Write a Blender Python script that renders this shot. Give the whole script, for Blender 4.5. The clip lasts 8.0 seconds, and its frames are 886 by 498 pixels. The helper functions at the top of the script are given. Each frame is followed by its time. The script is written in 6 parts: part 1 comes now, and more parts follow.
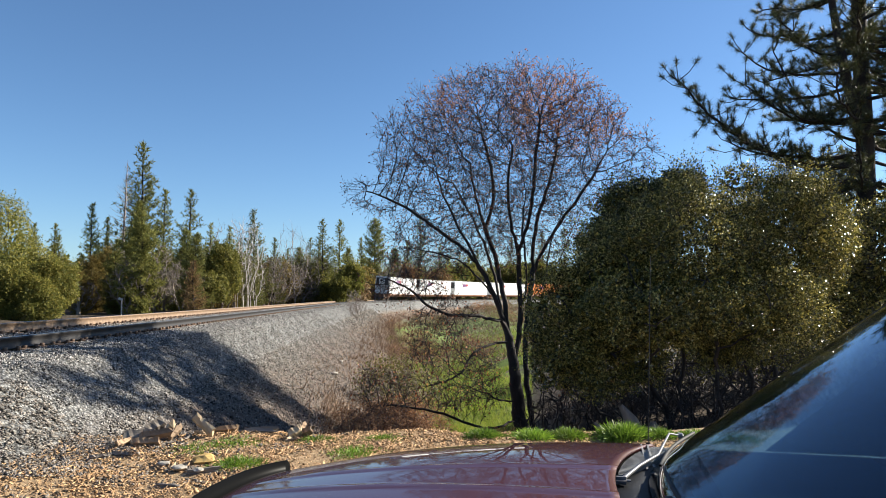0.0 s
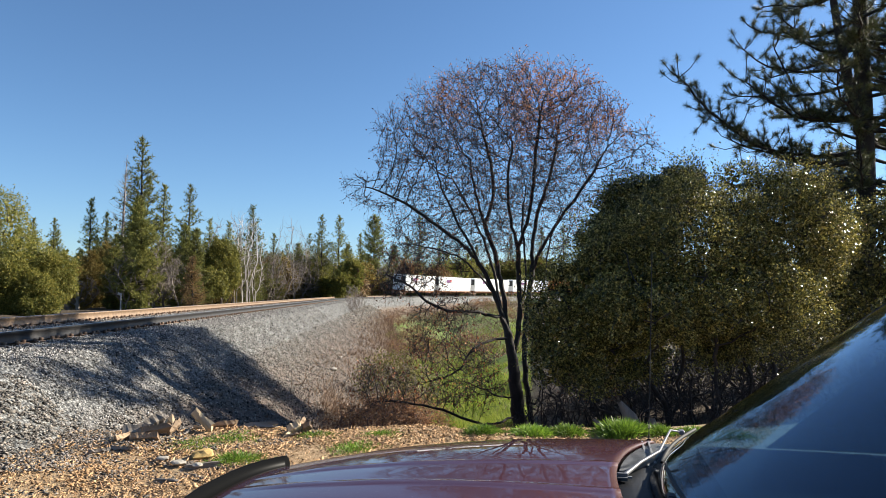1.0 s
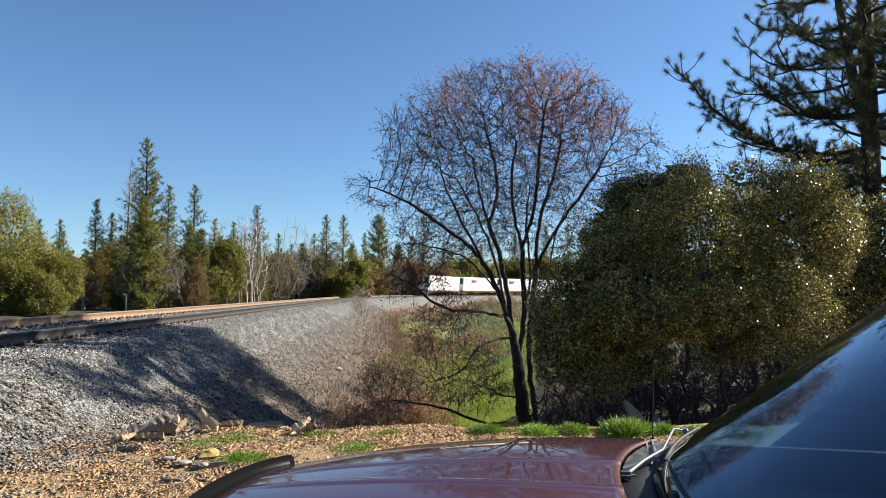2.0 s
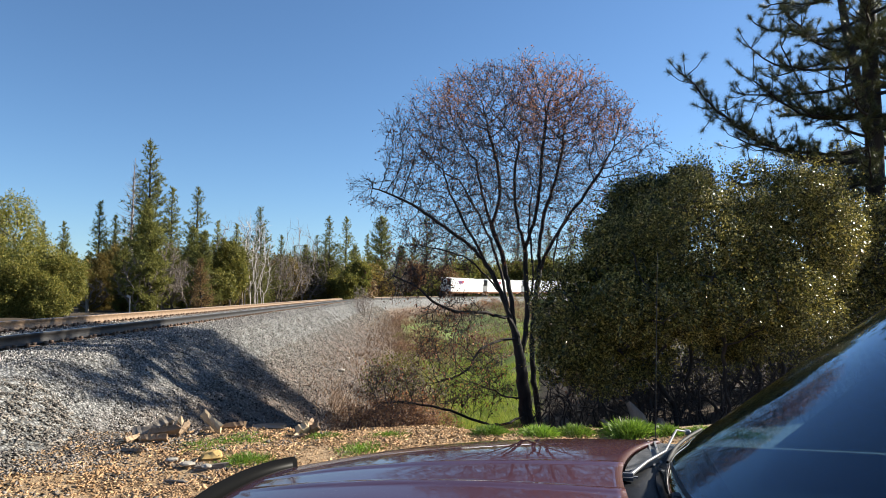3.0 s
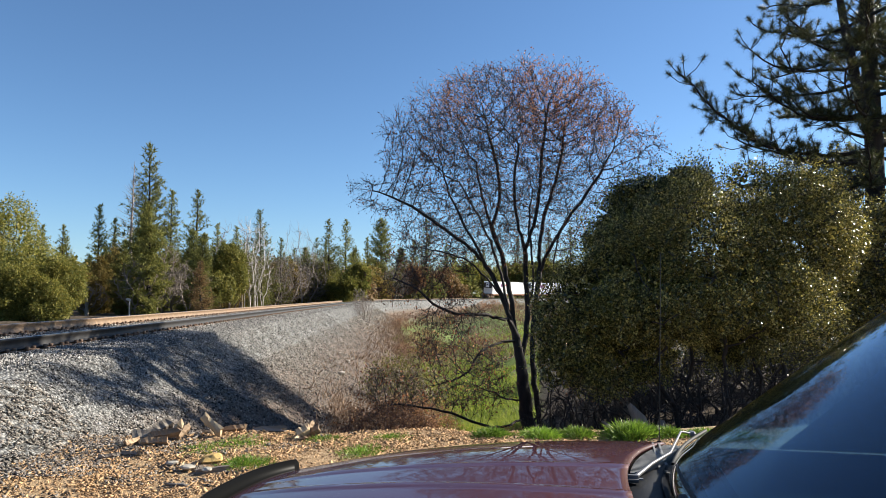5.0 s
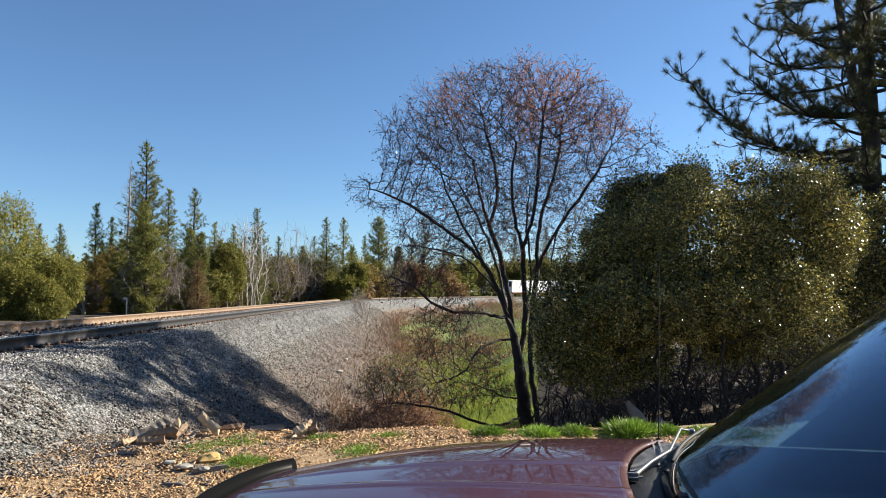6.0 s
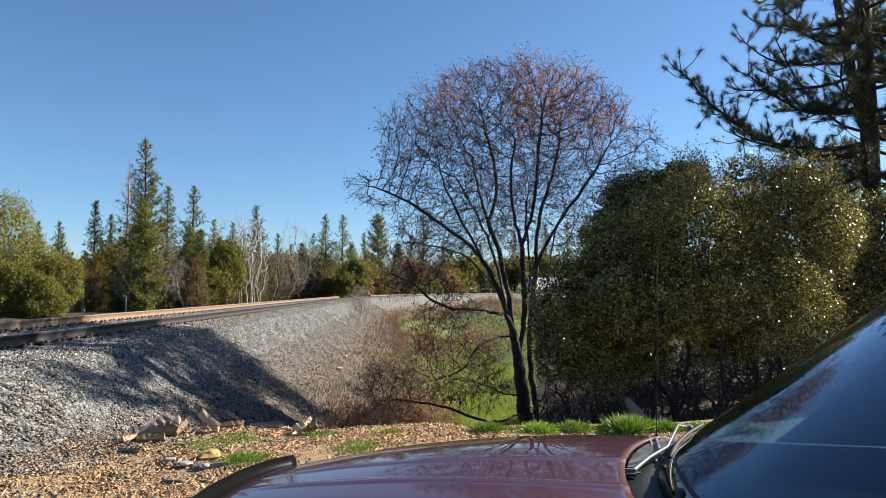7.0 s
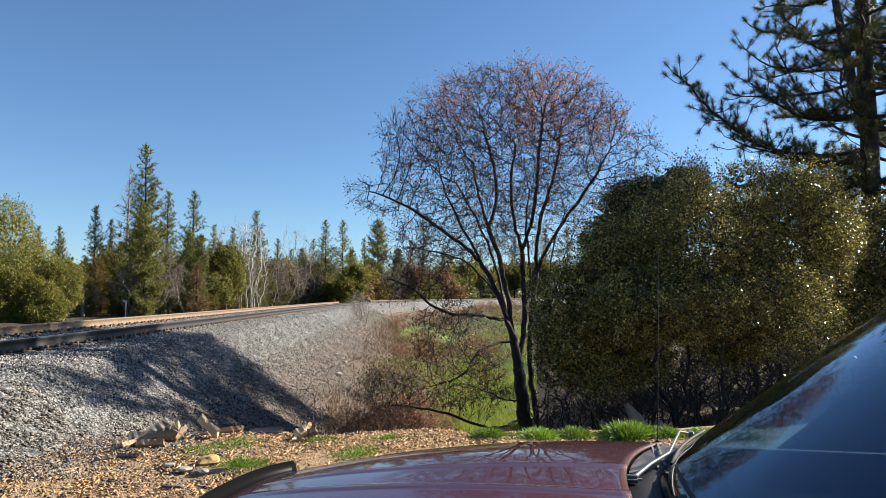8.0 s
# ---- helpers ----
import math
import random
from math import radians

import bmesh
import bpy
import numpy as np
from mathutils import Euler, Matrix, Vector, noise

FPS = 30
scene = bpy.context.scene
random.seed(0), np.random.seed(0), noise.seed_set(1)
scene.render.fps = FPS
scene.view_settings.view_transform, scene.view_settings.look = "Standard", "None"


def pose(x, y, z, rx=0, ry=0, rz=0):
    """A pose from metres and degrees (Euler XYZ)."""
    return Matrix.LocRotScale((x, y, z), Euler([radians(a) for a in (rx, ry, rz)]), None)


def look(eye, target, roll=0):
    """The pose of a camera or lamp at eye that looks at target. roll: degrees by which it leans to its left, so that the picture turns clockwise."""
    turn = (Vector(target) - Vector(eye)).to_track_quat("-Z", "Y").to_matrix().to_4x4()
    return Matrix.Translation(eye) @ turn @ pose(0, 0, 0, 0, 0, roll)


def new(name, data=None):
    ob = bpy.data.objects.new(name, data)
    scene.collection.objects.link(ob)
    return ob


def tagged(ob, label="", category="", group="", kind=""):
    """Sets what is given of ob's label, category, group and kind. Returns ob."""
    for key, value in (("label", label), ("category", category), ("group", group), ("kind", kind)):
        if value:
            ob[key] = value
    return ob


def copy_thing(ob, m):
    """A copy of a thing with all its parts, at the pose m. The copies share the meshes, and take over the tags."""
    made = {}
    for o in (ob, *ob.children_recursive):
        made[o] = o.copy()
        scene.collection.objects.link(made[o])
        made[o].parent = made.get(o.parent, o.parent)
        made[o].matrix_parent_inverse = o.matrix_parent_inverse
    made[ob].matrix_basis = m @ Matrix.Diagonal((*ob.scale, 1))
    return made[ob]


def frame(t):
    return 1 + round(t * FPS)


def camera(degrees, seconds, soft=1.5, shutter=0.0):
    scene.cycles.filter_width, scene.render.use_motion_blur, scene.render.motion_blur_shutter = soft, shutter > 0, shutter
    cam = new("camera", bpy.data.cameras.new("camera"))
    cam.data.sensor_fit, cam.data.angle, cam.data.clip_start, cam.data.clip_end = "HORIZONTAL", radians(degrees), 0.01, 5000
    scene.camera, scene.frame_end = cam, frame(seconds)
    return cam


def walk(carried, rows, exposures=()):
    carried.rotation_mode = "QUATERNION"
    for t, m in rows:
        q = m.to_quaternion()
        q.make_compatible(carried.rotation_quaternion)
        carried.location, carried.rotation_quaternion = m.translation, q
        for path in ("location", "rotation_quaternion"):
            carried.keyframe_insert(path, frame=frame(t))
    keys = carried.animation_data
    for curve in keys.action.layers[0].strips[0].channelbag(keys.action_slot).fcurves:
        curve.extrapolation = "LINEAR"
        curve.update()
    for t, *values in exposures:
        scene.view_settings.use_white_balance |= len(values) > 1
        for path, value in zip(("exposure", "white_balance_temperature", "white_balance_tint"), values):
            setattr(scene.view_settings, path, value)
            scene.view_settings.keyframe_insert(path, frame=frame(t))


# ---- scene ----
cam = camera(66.0, 8.0, soft=0.5)
PATH = [
    (0, (-0.004, -0.002, 1.55), (-0.003, 1.993, 1.69), 0.1),
    (0.5, (-0.007, 0.003, 1.547), (0.001, 1.999, 1.68), 0.0),
    (1, (-0.009, 0.011, 1.547), (-0.006, 2.007, 1.676), 0.3),
    (1.5, (-0.007, 0.007, 1.546), (-0.01, 2.003, 1.673), 0.2),
    (3, (-0.003, -0.001, 1.549), (-0.021, 1.994, 1.68), 0.0),
    (3.5, (-0.002, -0.002, 1.545), (-0.021, 1.993, 1.678), -0.1),
    (4, (-0.006, 0.005, 1.544), (-0.027, 2.0, 1.678), -0.2),
    (4.5, (-0.01, 0.006, 1.546), (-0.03, 2.001, 1.684), -0.1),
    (6, (-0.013, 0.029, 1.542), (-0.023, 2.024, 1.675), -0.3),
    (6.5, (-0.011, 0.022, 1.543), (-0.019, 2.019, 1.667), -0.2),
    (7, (-0.011, 0.019, 1.544), (-0.019, 2.016, 1.668), -0.4),
    (7.5, (-0.01, 0.025, 1.544), (-0.016, 2.02, 1.677), -0.4),
    (8, (-0.014, 0.022, 1.543), (-0.022, 2.017, 1.683), -0.3),
]
walk(cam, [(t, look(eye, target, roll)) for t, eye, target, roll in PATH], exposures=[(0.0, 1.37, 6150, 6), (8.0, 1.37, 6150, 6)])

# ---- light ----
SUN_AZ, SUN_EL = radians(68), radians(28.5)          # compass angle from +y towards +x
world = bpy.data.worlds.new("sky")
scene.world = world
world.use_nodes = True
wn = world.node_tree
sky = wn.nodes.new("ShaderNodeTexSky")
sky.sky_type, sky.sun_disc = "NISHITA", False
sky.sun_elevation, sky.sun_rotation = SUN_EL, SUN_AZ
sky.altitude, sky.air_density, sky.dust_density, sky.ozone_density = 700, 1.0, 0.3, 5.0
wn.nodes["Background"].inputs["Strength"].default_value = 0.058
wn.links.new(sky.outputs[0], wn.nodes["Background"].inputs[0])
sun = new("sun", bpy.data.lights.new("sun", "SUN"))
sun.data.energy, sun.data.angle, sun.data.color = 5.0, radians(0.53), (1.0, 0.885, 0.73)
SUN_DIR = Vector((math.sin(SUN_AZ) * math.cos(SUN_EL), math.cos(SUN_AZ) * math.cos(SUN_EL), math.sin(SUN_EL)))
sun.matrix_world = look(SUN_DIR * 60, (0, 0, 0))

rng = np.random.default_rng(11)


# ---- mesh tools ----
def mesh_from(name, verts, faces, mats, smooth=False):
    """A mesh from an array of vertices and an array of faces of one size."""
    verts, faces = np.asarray(verts, np.float32), np.asarray(faces, np.int32)
    me = bpy.data.meshes.new(name)
    k = faces.shape[1]
    me.vertices.add(len(verts))
    me.vertices.foreach_set("co", verts.ravel())
    me.loops.add(faces.size)
    me.loops.foreach_set("vertex_index", faces.ravel())
    me.polygons.add(len(faces))
    me.polygons.foreach_set("loop_start", np.arange(0, faces.size, k, dtype=np.int32))
    if smooth:
        me.polygons.foreach_set("use_smooth", np.ones(len(faces), bool))
    me.update(calc_edges=True)
    for m in mats if isinstance(mats, (list, tuple)) else [mats]:
        me.materials.append(m)
    return me


def part(name, data, material=None, parent=None, label="", smooth=False):
    """Links a bmesh or a mesh as one object, under a thing or a part."""
    if isinstance(data, bmesh.types.BMesh):
        me = bpy.data.meshes.new(name)
        bmesh.ops.recalc_face_normals(data, faces=data.faces[:])
        data.to_mesh(me)
        data.free()
        if smooth:
            for p in me.polygons:
                p.use_smooth = True
        me.materials.append(material)
    else:
        me = data
    ob = new(name, me)
    if parent is not None:
        ob.parent = parent
    if label:
        ob["label"] = label
    return ob


def empty(name, m, label, category, group="", kind=""):
    ob = new(name)
    ob.empty_display_size = 0.2
    ob.matrix_basis = m
    return tagged(ob, label, category, group, kind)


def add_box(bm, size, at=(0, 0, 0), bevel=0.0, turn=None, segs=1):
    m = Matrix.Translation(at) @ (turn or Matrix()) @ Matrix.Diagonal((*size, 1))
    vs = bmesh.ops.create_cube(bm, size=1.0, matrix=m)["verts"]
    if bevel:
        es = list({e for v in vs for e in v.link_edges})
        bmesh.ops.bevel(bm, geom=es, offset=bevel, segments=segs, affect="EDGES")
    return vs


def box(size, at=(0, 0, 0), bevel=0.0, turn=None, segs=1):
    bm = bmesh.new()
    add_box(bm, size, at, bevel, turn, segs)
    return bm


def add_cyl(bm, r1, r2, depth, m, segs=20):
    bmesh.ops.create_cone(bm, cap_ends=True, segments=segs, radius1=r1, radius2=r2, depth=depth, matrix=m)


def tubes(p0, p1, r0, r1, sides):
    """Tapered prisms between pairs of points, all at once."""
    p0, p1 = np.asarray(p0, float), np.asarray(p1, float)
    n = len(p0)
    d = p1 - p0
    d /= np.linalg.norm(d, axis=1, keepdims=True) + 1e-9
    ref = np.where(np.abs(d[:, 2:3]) > 0.9, [[1.0, 0, 0]], [[0, 0, 1.0]])
    a = np.cross(d, ref)
    a /= np.linalg.norm(a, axis=1, keepdims=True) + 1e-9
    b = np.cross(d, a)
    ang = np.arange(sides) * 2 * np.pi / sides
    ring = a[:, None] * np.cos(ang)[None, :, None] + b[:, None] * np.sin(ang)[None, :, None]
    lo = p0[:, None] + ring * np.asarray(r0, float).reshape(-1, 1, 1)
    hi = p1[:, None] + ring * np.asarray(r1, float).reshape(-1, 1, 1)
    v = np.concatenate([lo, hi], 1).reshape(-1, 3)
    i = np.arange(sides)
    quad = np.stack([i, (i + 1) % sides, (i + 1) % sides + sides, i + sides], 1)
    f = (np.arange(n)[:, None, None] * 2 * sides + quad[None]).reshape(-1, 4)
    return v, f


def join(*pieces):
    vs, fs, k = [], [], 0
    for v, f in pieces:
        vs.append(v)
        fs.append(np.asarray(f) + k)
        k += len(v)
    return np.concatenate(vs), np.concatenate(fs)


def polyline_tube(pts, radii, sides=8):
    pts, radii = np.asarray(pts, float), np.asarray(radii, float)
    d = np.gradient(pts, axis=0)
    d /= np.linalg.norm(d, axis=1, keepdims=True) + 1e-9
    ref = np.array([0.0, 0, 1]) if abs(d[:, 2]).mean() < 0.8 else np.array([1.0, 0, 0])
    a = np.cross(d, ref)
    a /= np.linalg.norm(a, axis=1, keepdims=True) + 1e-9
    b = np.cross(d, a)
    ang = np.arange(sides) * 2 * np.pi / sides
    v = pts[:, None] + (a[:, None] * np.cos(ang)[None, :, None] + b[:, None] * np.sin(ang)[None, :, None]) * radii[:, None, None]
    i, j = np.meshgrid(np.arange(len(pts) - 1), np.arange(sides), indexing="ij")
    p, q = (i * sides + j).ravel(), (i * sides + (j + 1) % sides).ravel()
    return v.reshape(-1, 3), np.stack([p, q, q + sides, p + sides], 1)


def unit(v):
    return v / (np.linalg.norm(v, axis=-1, keepdims=True) + 1e-9)


def cards(c, along, normal, length, width, fold=0.25):
    """Diamond leaves: one four-cornered face each, a little folded."""
    along = unit(along)
    side = unit(np.cross(along, normal))
    up = np.cross(side, along)
    length, width = np.asarray(length).reshape(-1, 1), np.asarray(width).reshape(-1, 1)
    mid = c + along * length * 0.5
    v = np.stack([c, mid + side * width * 0.5 + up * width * fold, c + along * length, mid - side * width * 0.5 + up * width * fold], 1)
    return v.reshape(-1, 3), np.arange(len(c) * 4).reshape(-1, 4)


def slivers(c, along, length, width):
    """Needles and blades: one long triangle each."""
    side = unit(np.cross(along, rng.normal(size=along.shape))) * np.asarray(width).reshape(-1, 1) * 0.6
    tip = c + unit(along) * np.asarray(length).reshape(-1, 1)
    v = np.stack([c - side, c + side, tip], 1)
    return v.reshape(-1, 3), np.arange(len(c) * 3).reshape(-1, 3)


def grow(start, parents, goals, step, kill, rounds, rise=0.0, wander=0.15):
    """Branches that grow towards a cloud of goals. Returns the nodes and each one's parent."""
    nodes, par = [np.array(p, float) for p in start], list(parents)
    goals = np.asarray(goals, float)
    best_d, best_i = np.full(len(goals), 1e9), np.zeros(len(goals), int)
    alive = np.ones(len(goals), bool)
    fresh = np.arange(len(nodes))
    kids = {}
    for _ in range(rounds):
        pts = np.array([nodes[i] for i in fresh])
        for k in range(0, len(pts), 400):
            d = np.linalg.norm(goals[:, None] - pts[None, k:k + 400], axis=2)
            j = d.argmin(1)
            dm = d[np.arange(len(goals)), j]
            better = dm < best_d
            best_d[better], best_i[better] = dm[better], fresh[k + j[better]]
        alive &= best_d > kill
        if not alive.any():
            break
        base = len(nodes)
        use = np.where(alive)[0]
        arr = np.array(nodes)
        w = unit(goals[use] - arr[best_i[use]])
        tot = np.zeros((base, 3))
        np.add.at(tot, best_i[use], w)
        for i in np.unique(best_i[use]):
            if kids.get(i, 0) > 3:
                continue
            t = tot[i]
            n = np.linalg.norm(t)
            if n < 1e-6:
                continue
            t = t / n + rng.normal(size=3) * wander + np.array([0, 0, rise])
            nodes.append(arr[i] + t / np.linalg.norm(t) * step)
            par.append(int(i))
            kids[i] = kids.get(i, 0) + 1
        fresh = np.arange(base, len(nodes))
        if len(fresh) == 0:
            break
    return np.array(nodes), np.array(par)


def limb_radii(par, tip, power=2.3):
    r = np.zeros(len(par))
    has = np.zeros(len(par), bool)
    has[par[par >= 0]] = True
    r[~has] = tip ** power
    for i in range(len(par) - 1, -1, -1):
        if par[i] >= 0:
            r[par[i]] += r[i]
    return r ** (1 / power), ~has


def blob_points(blobs, n, shell=0.0, seed=0):
    """Points in a union of ellipsoids (x, y, z, rx, ry, rz); shell > 0 keeps them near the skin."""
    g = np.random.default_rng(seed)
    b = np.array(blobs, float)
    vol = b[:, 3] * b[:, 4] * b[:, 5]
    vol = vol ** 0.85
    pick = g.choice(len(b), n, p=vol / vol.sum())
    d = unit(g.normal(size=(n, 3)))
    rad = g.uniform(0, 1, n) ** (1 / 3)
    rad = shell + (1 - shell) * rad
    return b[pick, :3] + d * rad[:, None] * b[pick, 3:], d


# ---- materials ----
def material(name, rough=0.6, metal=0.0, spec=0.5):
    m = bpy.data.materials.new(name)
    m.use_nodes = True
    b = m.node_tree.nodes["Principled BSDF"]
    b.inputs["Roughness"].default_value, b.inputs["Metallic"].default_value = rough, metal
    b.inputs["Specular IOR Level"].default_value = spec
    return m, m.node_tree, b


def node(nt, kind, **sockets):
    n = nt.nodes.new(kind)
    for k, v in sockets.items():
        n.inputs[k.replace("_", " ")].default_value = v
    return n


def noise_tex(nt, scale, detail=6, rough=0.6, coords=None):
    n = node(nt, "ShaderNodeTexNoise", Scale=scale, Detail=detail, Roughness=rough)
    if coords is not None:
        nt.links.new(coords, n.inputs["Vector"])
    return n.outputs["Fac"]


def ramp(nt, fac, stops):
    r = nt.nodes.new("ShaderNodeValToRGB")
    e = r.color_ramp.elements
    while len(e) < len(stops):
        e.new(0.5)
    for s, (p, c) in zip(e, stops):
        s.position, s.color = p, (*c, 1)
    nt.links.new(fac, r.inputs[0])
    return r.outputs[0]


def mix(nt, fac, a, b, how="MIX"):
    n = nt.nodes.new("ShaderNodeMix")
    n.data_type, n.blend_type = "RGBA", how
    for sock, v in ((n.inputs[0], fac), (n.inputs[6], a), (n.inputs[7], b)):
        if isinstance(v, bpy.types.NodeSocket):
            nt.links.new(v, sock)
        else:
            sock.default_value = v if isinstance(v, float) else (*v, 1)
    return n.outputs[2]


def calc(nt, op, a, b=0.5, c=0.5):
    n = nt.nodes.new("ShaderNodeMath")
    n.operation = op
    for i, v in enumerate((a, b, c)):
        if isinstance(v, bpy.types.NodeSocket):
            nt.links.new(v, n.inputs[i])
        else:
            n.inputs[i].default_value = v
    return n.outputs[0]


def bump(nt, shader, height, dist, strength=1.0):
    n = node(nt, "ShaderNodeBump", Distance=dist, Strength=strength)
    nt.links.new(height, n.inputs["Height"])
    nt.links.new(n.outputs[0], shader.inputs["Normal"])


def world_pos(nt):
    return nt.nodes.new("ShaderNodeNewGeometry").outputs["Position"]


def leafy(name, colours, rough=0.5, through_light=0.25, spec=0.4, skew=1.0):
    """Leaves and needles: each blade its own shade, some light passing through."""
    m, nt, b = material(name, rough, 0, spec)
    g = nt.nodes.new("ShaderNodeNewGeometry")
    oi = nt.nodes.new("ShaderNodeObjectInfo")
    n = len(colours)
    c = ramp(nt, g.outputs["Random Per Island"], [((i / max(1, n - 1)) ** (1 / skew), k) for i, k in enumerate(colours)])
    big = noise_tex(nt, 0.7, 3, 0.5, g.outputs["Position"])
    c = mix(nt, calc(nt, "MULTIPLY", big, 0.75), c, mix(nt, 1.0, c, (1.35, 1.12, 0.65), "MULTIPLY"))
    hue = node(nt, "ShaderNodeHueSaturation")
    nt.links.new(c, hue.inputs["Color"])
    nt.links.new(calc(nt, "MULTIPLY_ADD", oi.outputs["Random"], 0.5, 0.75), hue.inputs["Value"])
    nt.links.new(hue.outputs[0], b.inputs["Base Color"])
    if through_light:
        tr = nt.nodes.new("ShaderNodeBsdfTranslucent")
        nt.links.new(hue.outputs[0], tr.inputs[0])
        ms = node(nt, "ShaderNodeMixShader", Fac=through_light)
        nt.links.new(b.outputs[0], ms.inputs[1])
        nt.links.new(tr.outputs[0], ms.inputs[2])
        nt.links.new(ms.outputs[0], nt.nodes["Material Output"].inputs[0])
    return m


def grained(name, dark, light, scale=8.0, rough=0.8, bump_d=0.01, metal=0.0, stretch=None, spec=0.4, islands=0.0):
    """A rough surface of two shades with grain at two scales."""
    m, nt, b = material(name, rough, metal, spec)
    co = nt.nodes.new("ShaderNodeTexCoord").outputs["Object"]
    if stretch:
        mp = node(nt, "ShaderNodeMapping", Scale=stretch)
        nt.links.new(co, mp.inputs[0])
        co = mp.outputs[0]
    f1 = noise_tex(nt, scale, 8, 0.65, co)
    f2 = noise_tex(nt, scale * 0.17, 4, 0.5, co)
    fac = calc(nt, "ADD", calc(nt, "MULTIPLY", f1, 0.6), calc(nt, "MULTIPLY", f2, 0.4))
    c = ramp(nt, fac, [(0.32, dark), (0.68, light)])
    if islands:
        g = nt.nodes.new("ShaderNodeNewGeometry")
        oi = nt.nodes.new("ShaderNodeObjectInfo")
        k = calc(nt, "FRACT", calc(nt, "ADD", g.outputs["Random Per Island"], oi.outputs["Random"]))
        hue = node(nt, "ShaderNodeHueSaturation")
        nt.links.new(c, hue.inputs["Color"])
        nt.links.new(calc(nt, "MULTIPLY_ADD", k, islands * 2, 1 - islands), hue.inputs["Value"])
        c = hue.outputs[0]
    nt.links.new(c, b.inputs["Base Color"])
    if bump_d:
        bump(nt, b, f1, bump_d)
    return m


BALLAST = grained("ballast_stone_mat", (0.085, 0.08, 0.075), (0.36, 0.34, 0.315), 26, 0.85, 0.01, islands=0.95)
GRAVEL = grained("yard_gravel_mat", (0.045, 0.04, 0.036), (0.26, 0.225, 0.19), 22, 0.85, 0.01, islands=0.95)
CHIP = grained("wood_chip_mat", (0.22, 0.125, 0.06), (0.54, 0.35, 0.18), 30, 0.8, 0.004, islands=0.6)
WOOD = grained("split_wood_mat", (0.12, 0.075, 0.04), (0.38, 0.26, 0.16), 10, 0.75, 0.006, stretch=(1, 1, 0.12), islands=0.2)
FRESH = grained("fresh_wood_mat", (0.30, 0.21, 0.12), (0.60, 0.47, 0.30), 12, 0.7, 0.004, stretch=(1, 1, 0.15))
WEATHERED = grained("weathered_wood_mat", (0.06, 0.05, 0.042), (0.30, 0.255, 0.21), 9, 0.85, 0.02, stretch=(1, 1, 0.15))
BARK = grained("bare_bark_mat", (0.012, 0.010, 0.010), (0.052, 0.042, 0.038), 9, 0.85, 0.02, stretch=(1, 1, 0.3))
GREYBARK = grained("grey_twig_mat", (0.12, 0.095, 0.08), (0.30, 0.25, 0.22), 6, 0.85, 0.01)
BROWNTWIG = grained("brown_twig_mat", (0.085, 0.048, 0.034), (0.21, 0.125, 0.085), 6, 0.85, 0.01)
PALEBARK = grained("pale_bark_mat", (0.34, 0.30, 0.27), (0.62, 0.57, 0.53), 5, 0.75, 0.01)
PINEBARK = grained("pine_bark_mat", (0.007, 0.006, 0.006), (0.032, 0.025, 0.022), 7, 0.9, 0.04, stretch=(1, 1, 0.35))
TIE = grained("tie_mat", (0.05, 0.042, 0.036), (0.19, 0.155, 0.125), 12, 0.85, 0.008, stretch=(0.15, 1, 1), islands=0.25)
RUST = grained("rust_mat", (0.07, 0.045, 0.032), (0.20, 0.125, 0.08), 20, 0.75, 0.002)
ROCK = grained("tan_rock_mat", (0.36, 0.22, 0.07), (0.58, 0.40, 0.15), 6, 0.8, 0.01)
PALEROCK = grained("pale_rock_mat", (0.20, 0.18, 0.15), (0.44, 0.40, 0.34), 7, 0.8, 0.01)

OAK_LEAF = leafy("oak_leaf_mat", [(0.020, 0.024, 0.008), (0.105, 0.108, 0.030), (0.48, 0.43, 0.13)], 0.24, 0.28, 0.65, 1.35)
DEAD_LEAF = leafy("dead_leaf_mat", [(0.20, 0.075, 0.045), (0.38, 0.16, 0.085), (0.55, 0.27, 0.14)], 0.6, 0.4)
DARK_BUD = leafy("dark_leaf_mat", [(0.05, 0.022, 0.018), (0.14, 0.055, 0.04), (0.25, 0.10, 0.055)], 0.6, 0.2)
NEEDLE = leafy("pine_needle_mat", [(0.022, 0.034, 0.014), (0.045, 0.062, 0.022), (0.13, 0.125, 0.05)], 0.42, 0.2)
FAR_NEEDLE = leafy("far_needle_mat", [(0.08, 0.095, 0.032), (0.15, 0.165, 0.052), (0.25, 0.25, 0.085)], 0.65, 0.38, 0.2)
OLIVE_LEAF = leafy("olive_leaf_mat", [(0.07, 0.084, 0.02), (0.15, 0.158, 0.04), (0.27, 0.252, 0.072)], 0.6, 0.42, 0.25)
BROWN_LEAF = leafy("brown_leaf_mat", [(0.09, 0.07, 0.03), (0.16, 0.11, 0.05), (0.24, 0.15, 0.07)], 0.6, 0.25)
SCRUB_LEAF = leafy("scrub_leaf_mat", [(0.10, 0.085, 0.026), (0.19, 0.155, 0.05), (0.29, 0.225, 0.085)], 0.65, 0.42, 0.2)
GRASS = leafy("fresh_grass_mat", [(0.06, 0.12, 0.015), (0.13, 0.235, 0.028), (0.24, 0.37, 0.06)], 0.45, 0.4)
TAN_LEAF = leafy("tan_leaf_mat", [(0.13, 0.085, 0.045), (0.22, 0.135, 0.065), (0.33, 0.19, 0.085)], 0.6, 0.25)
RAVINE = leafy("ravine_grass_mat", [(0.11, 0.17, 0.025), (0.21, 0.29, 0.045), (0.34, 0.38, 0.09)], 0.6, 0.45)
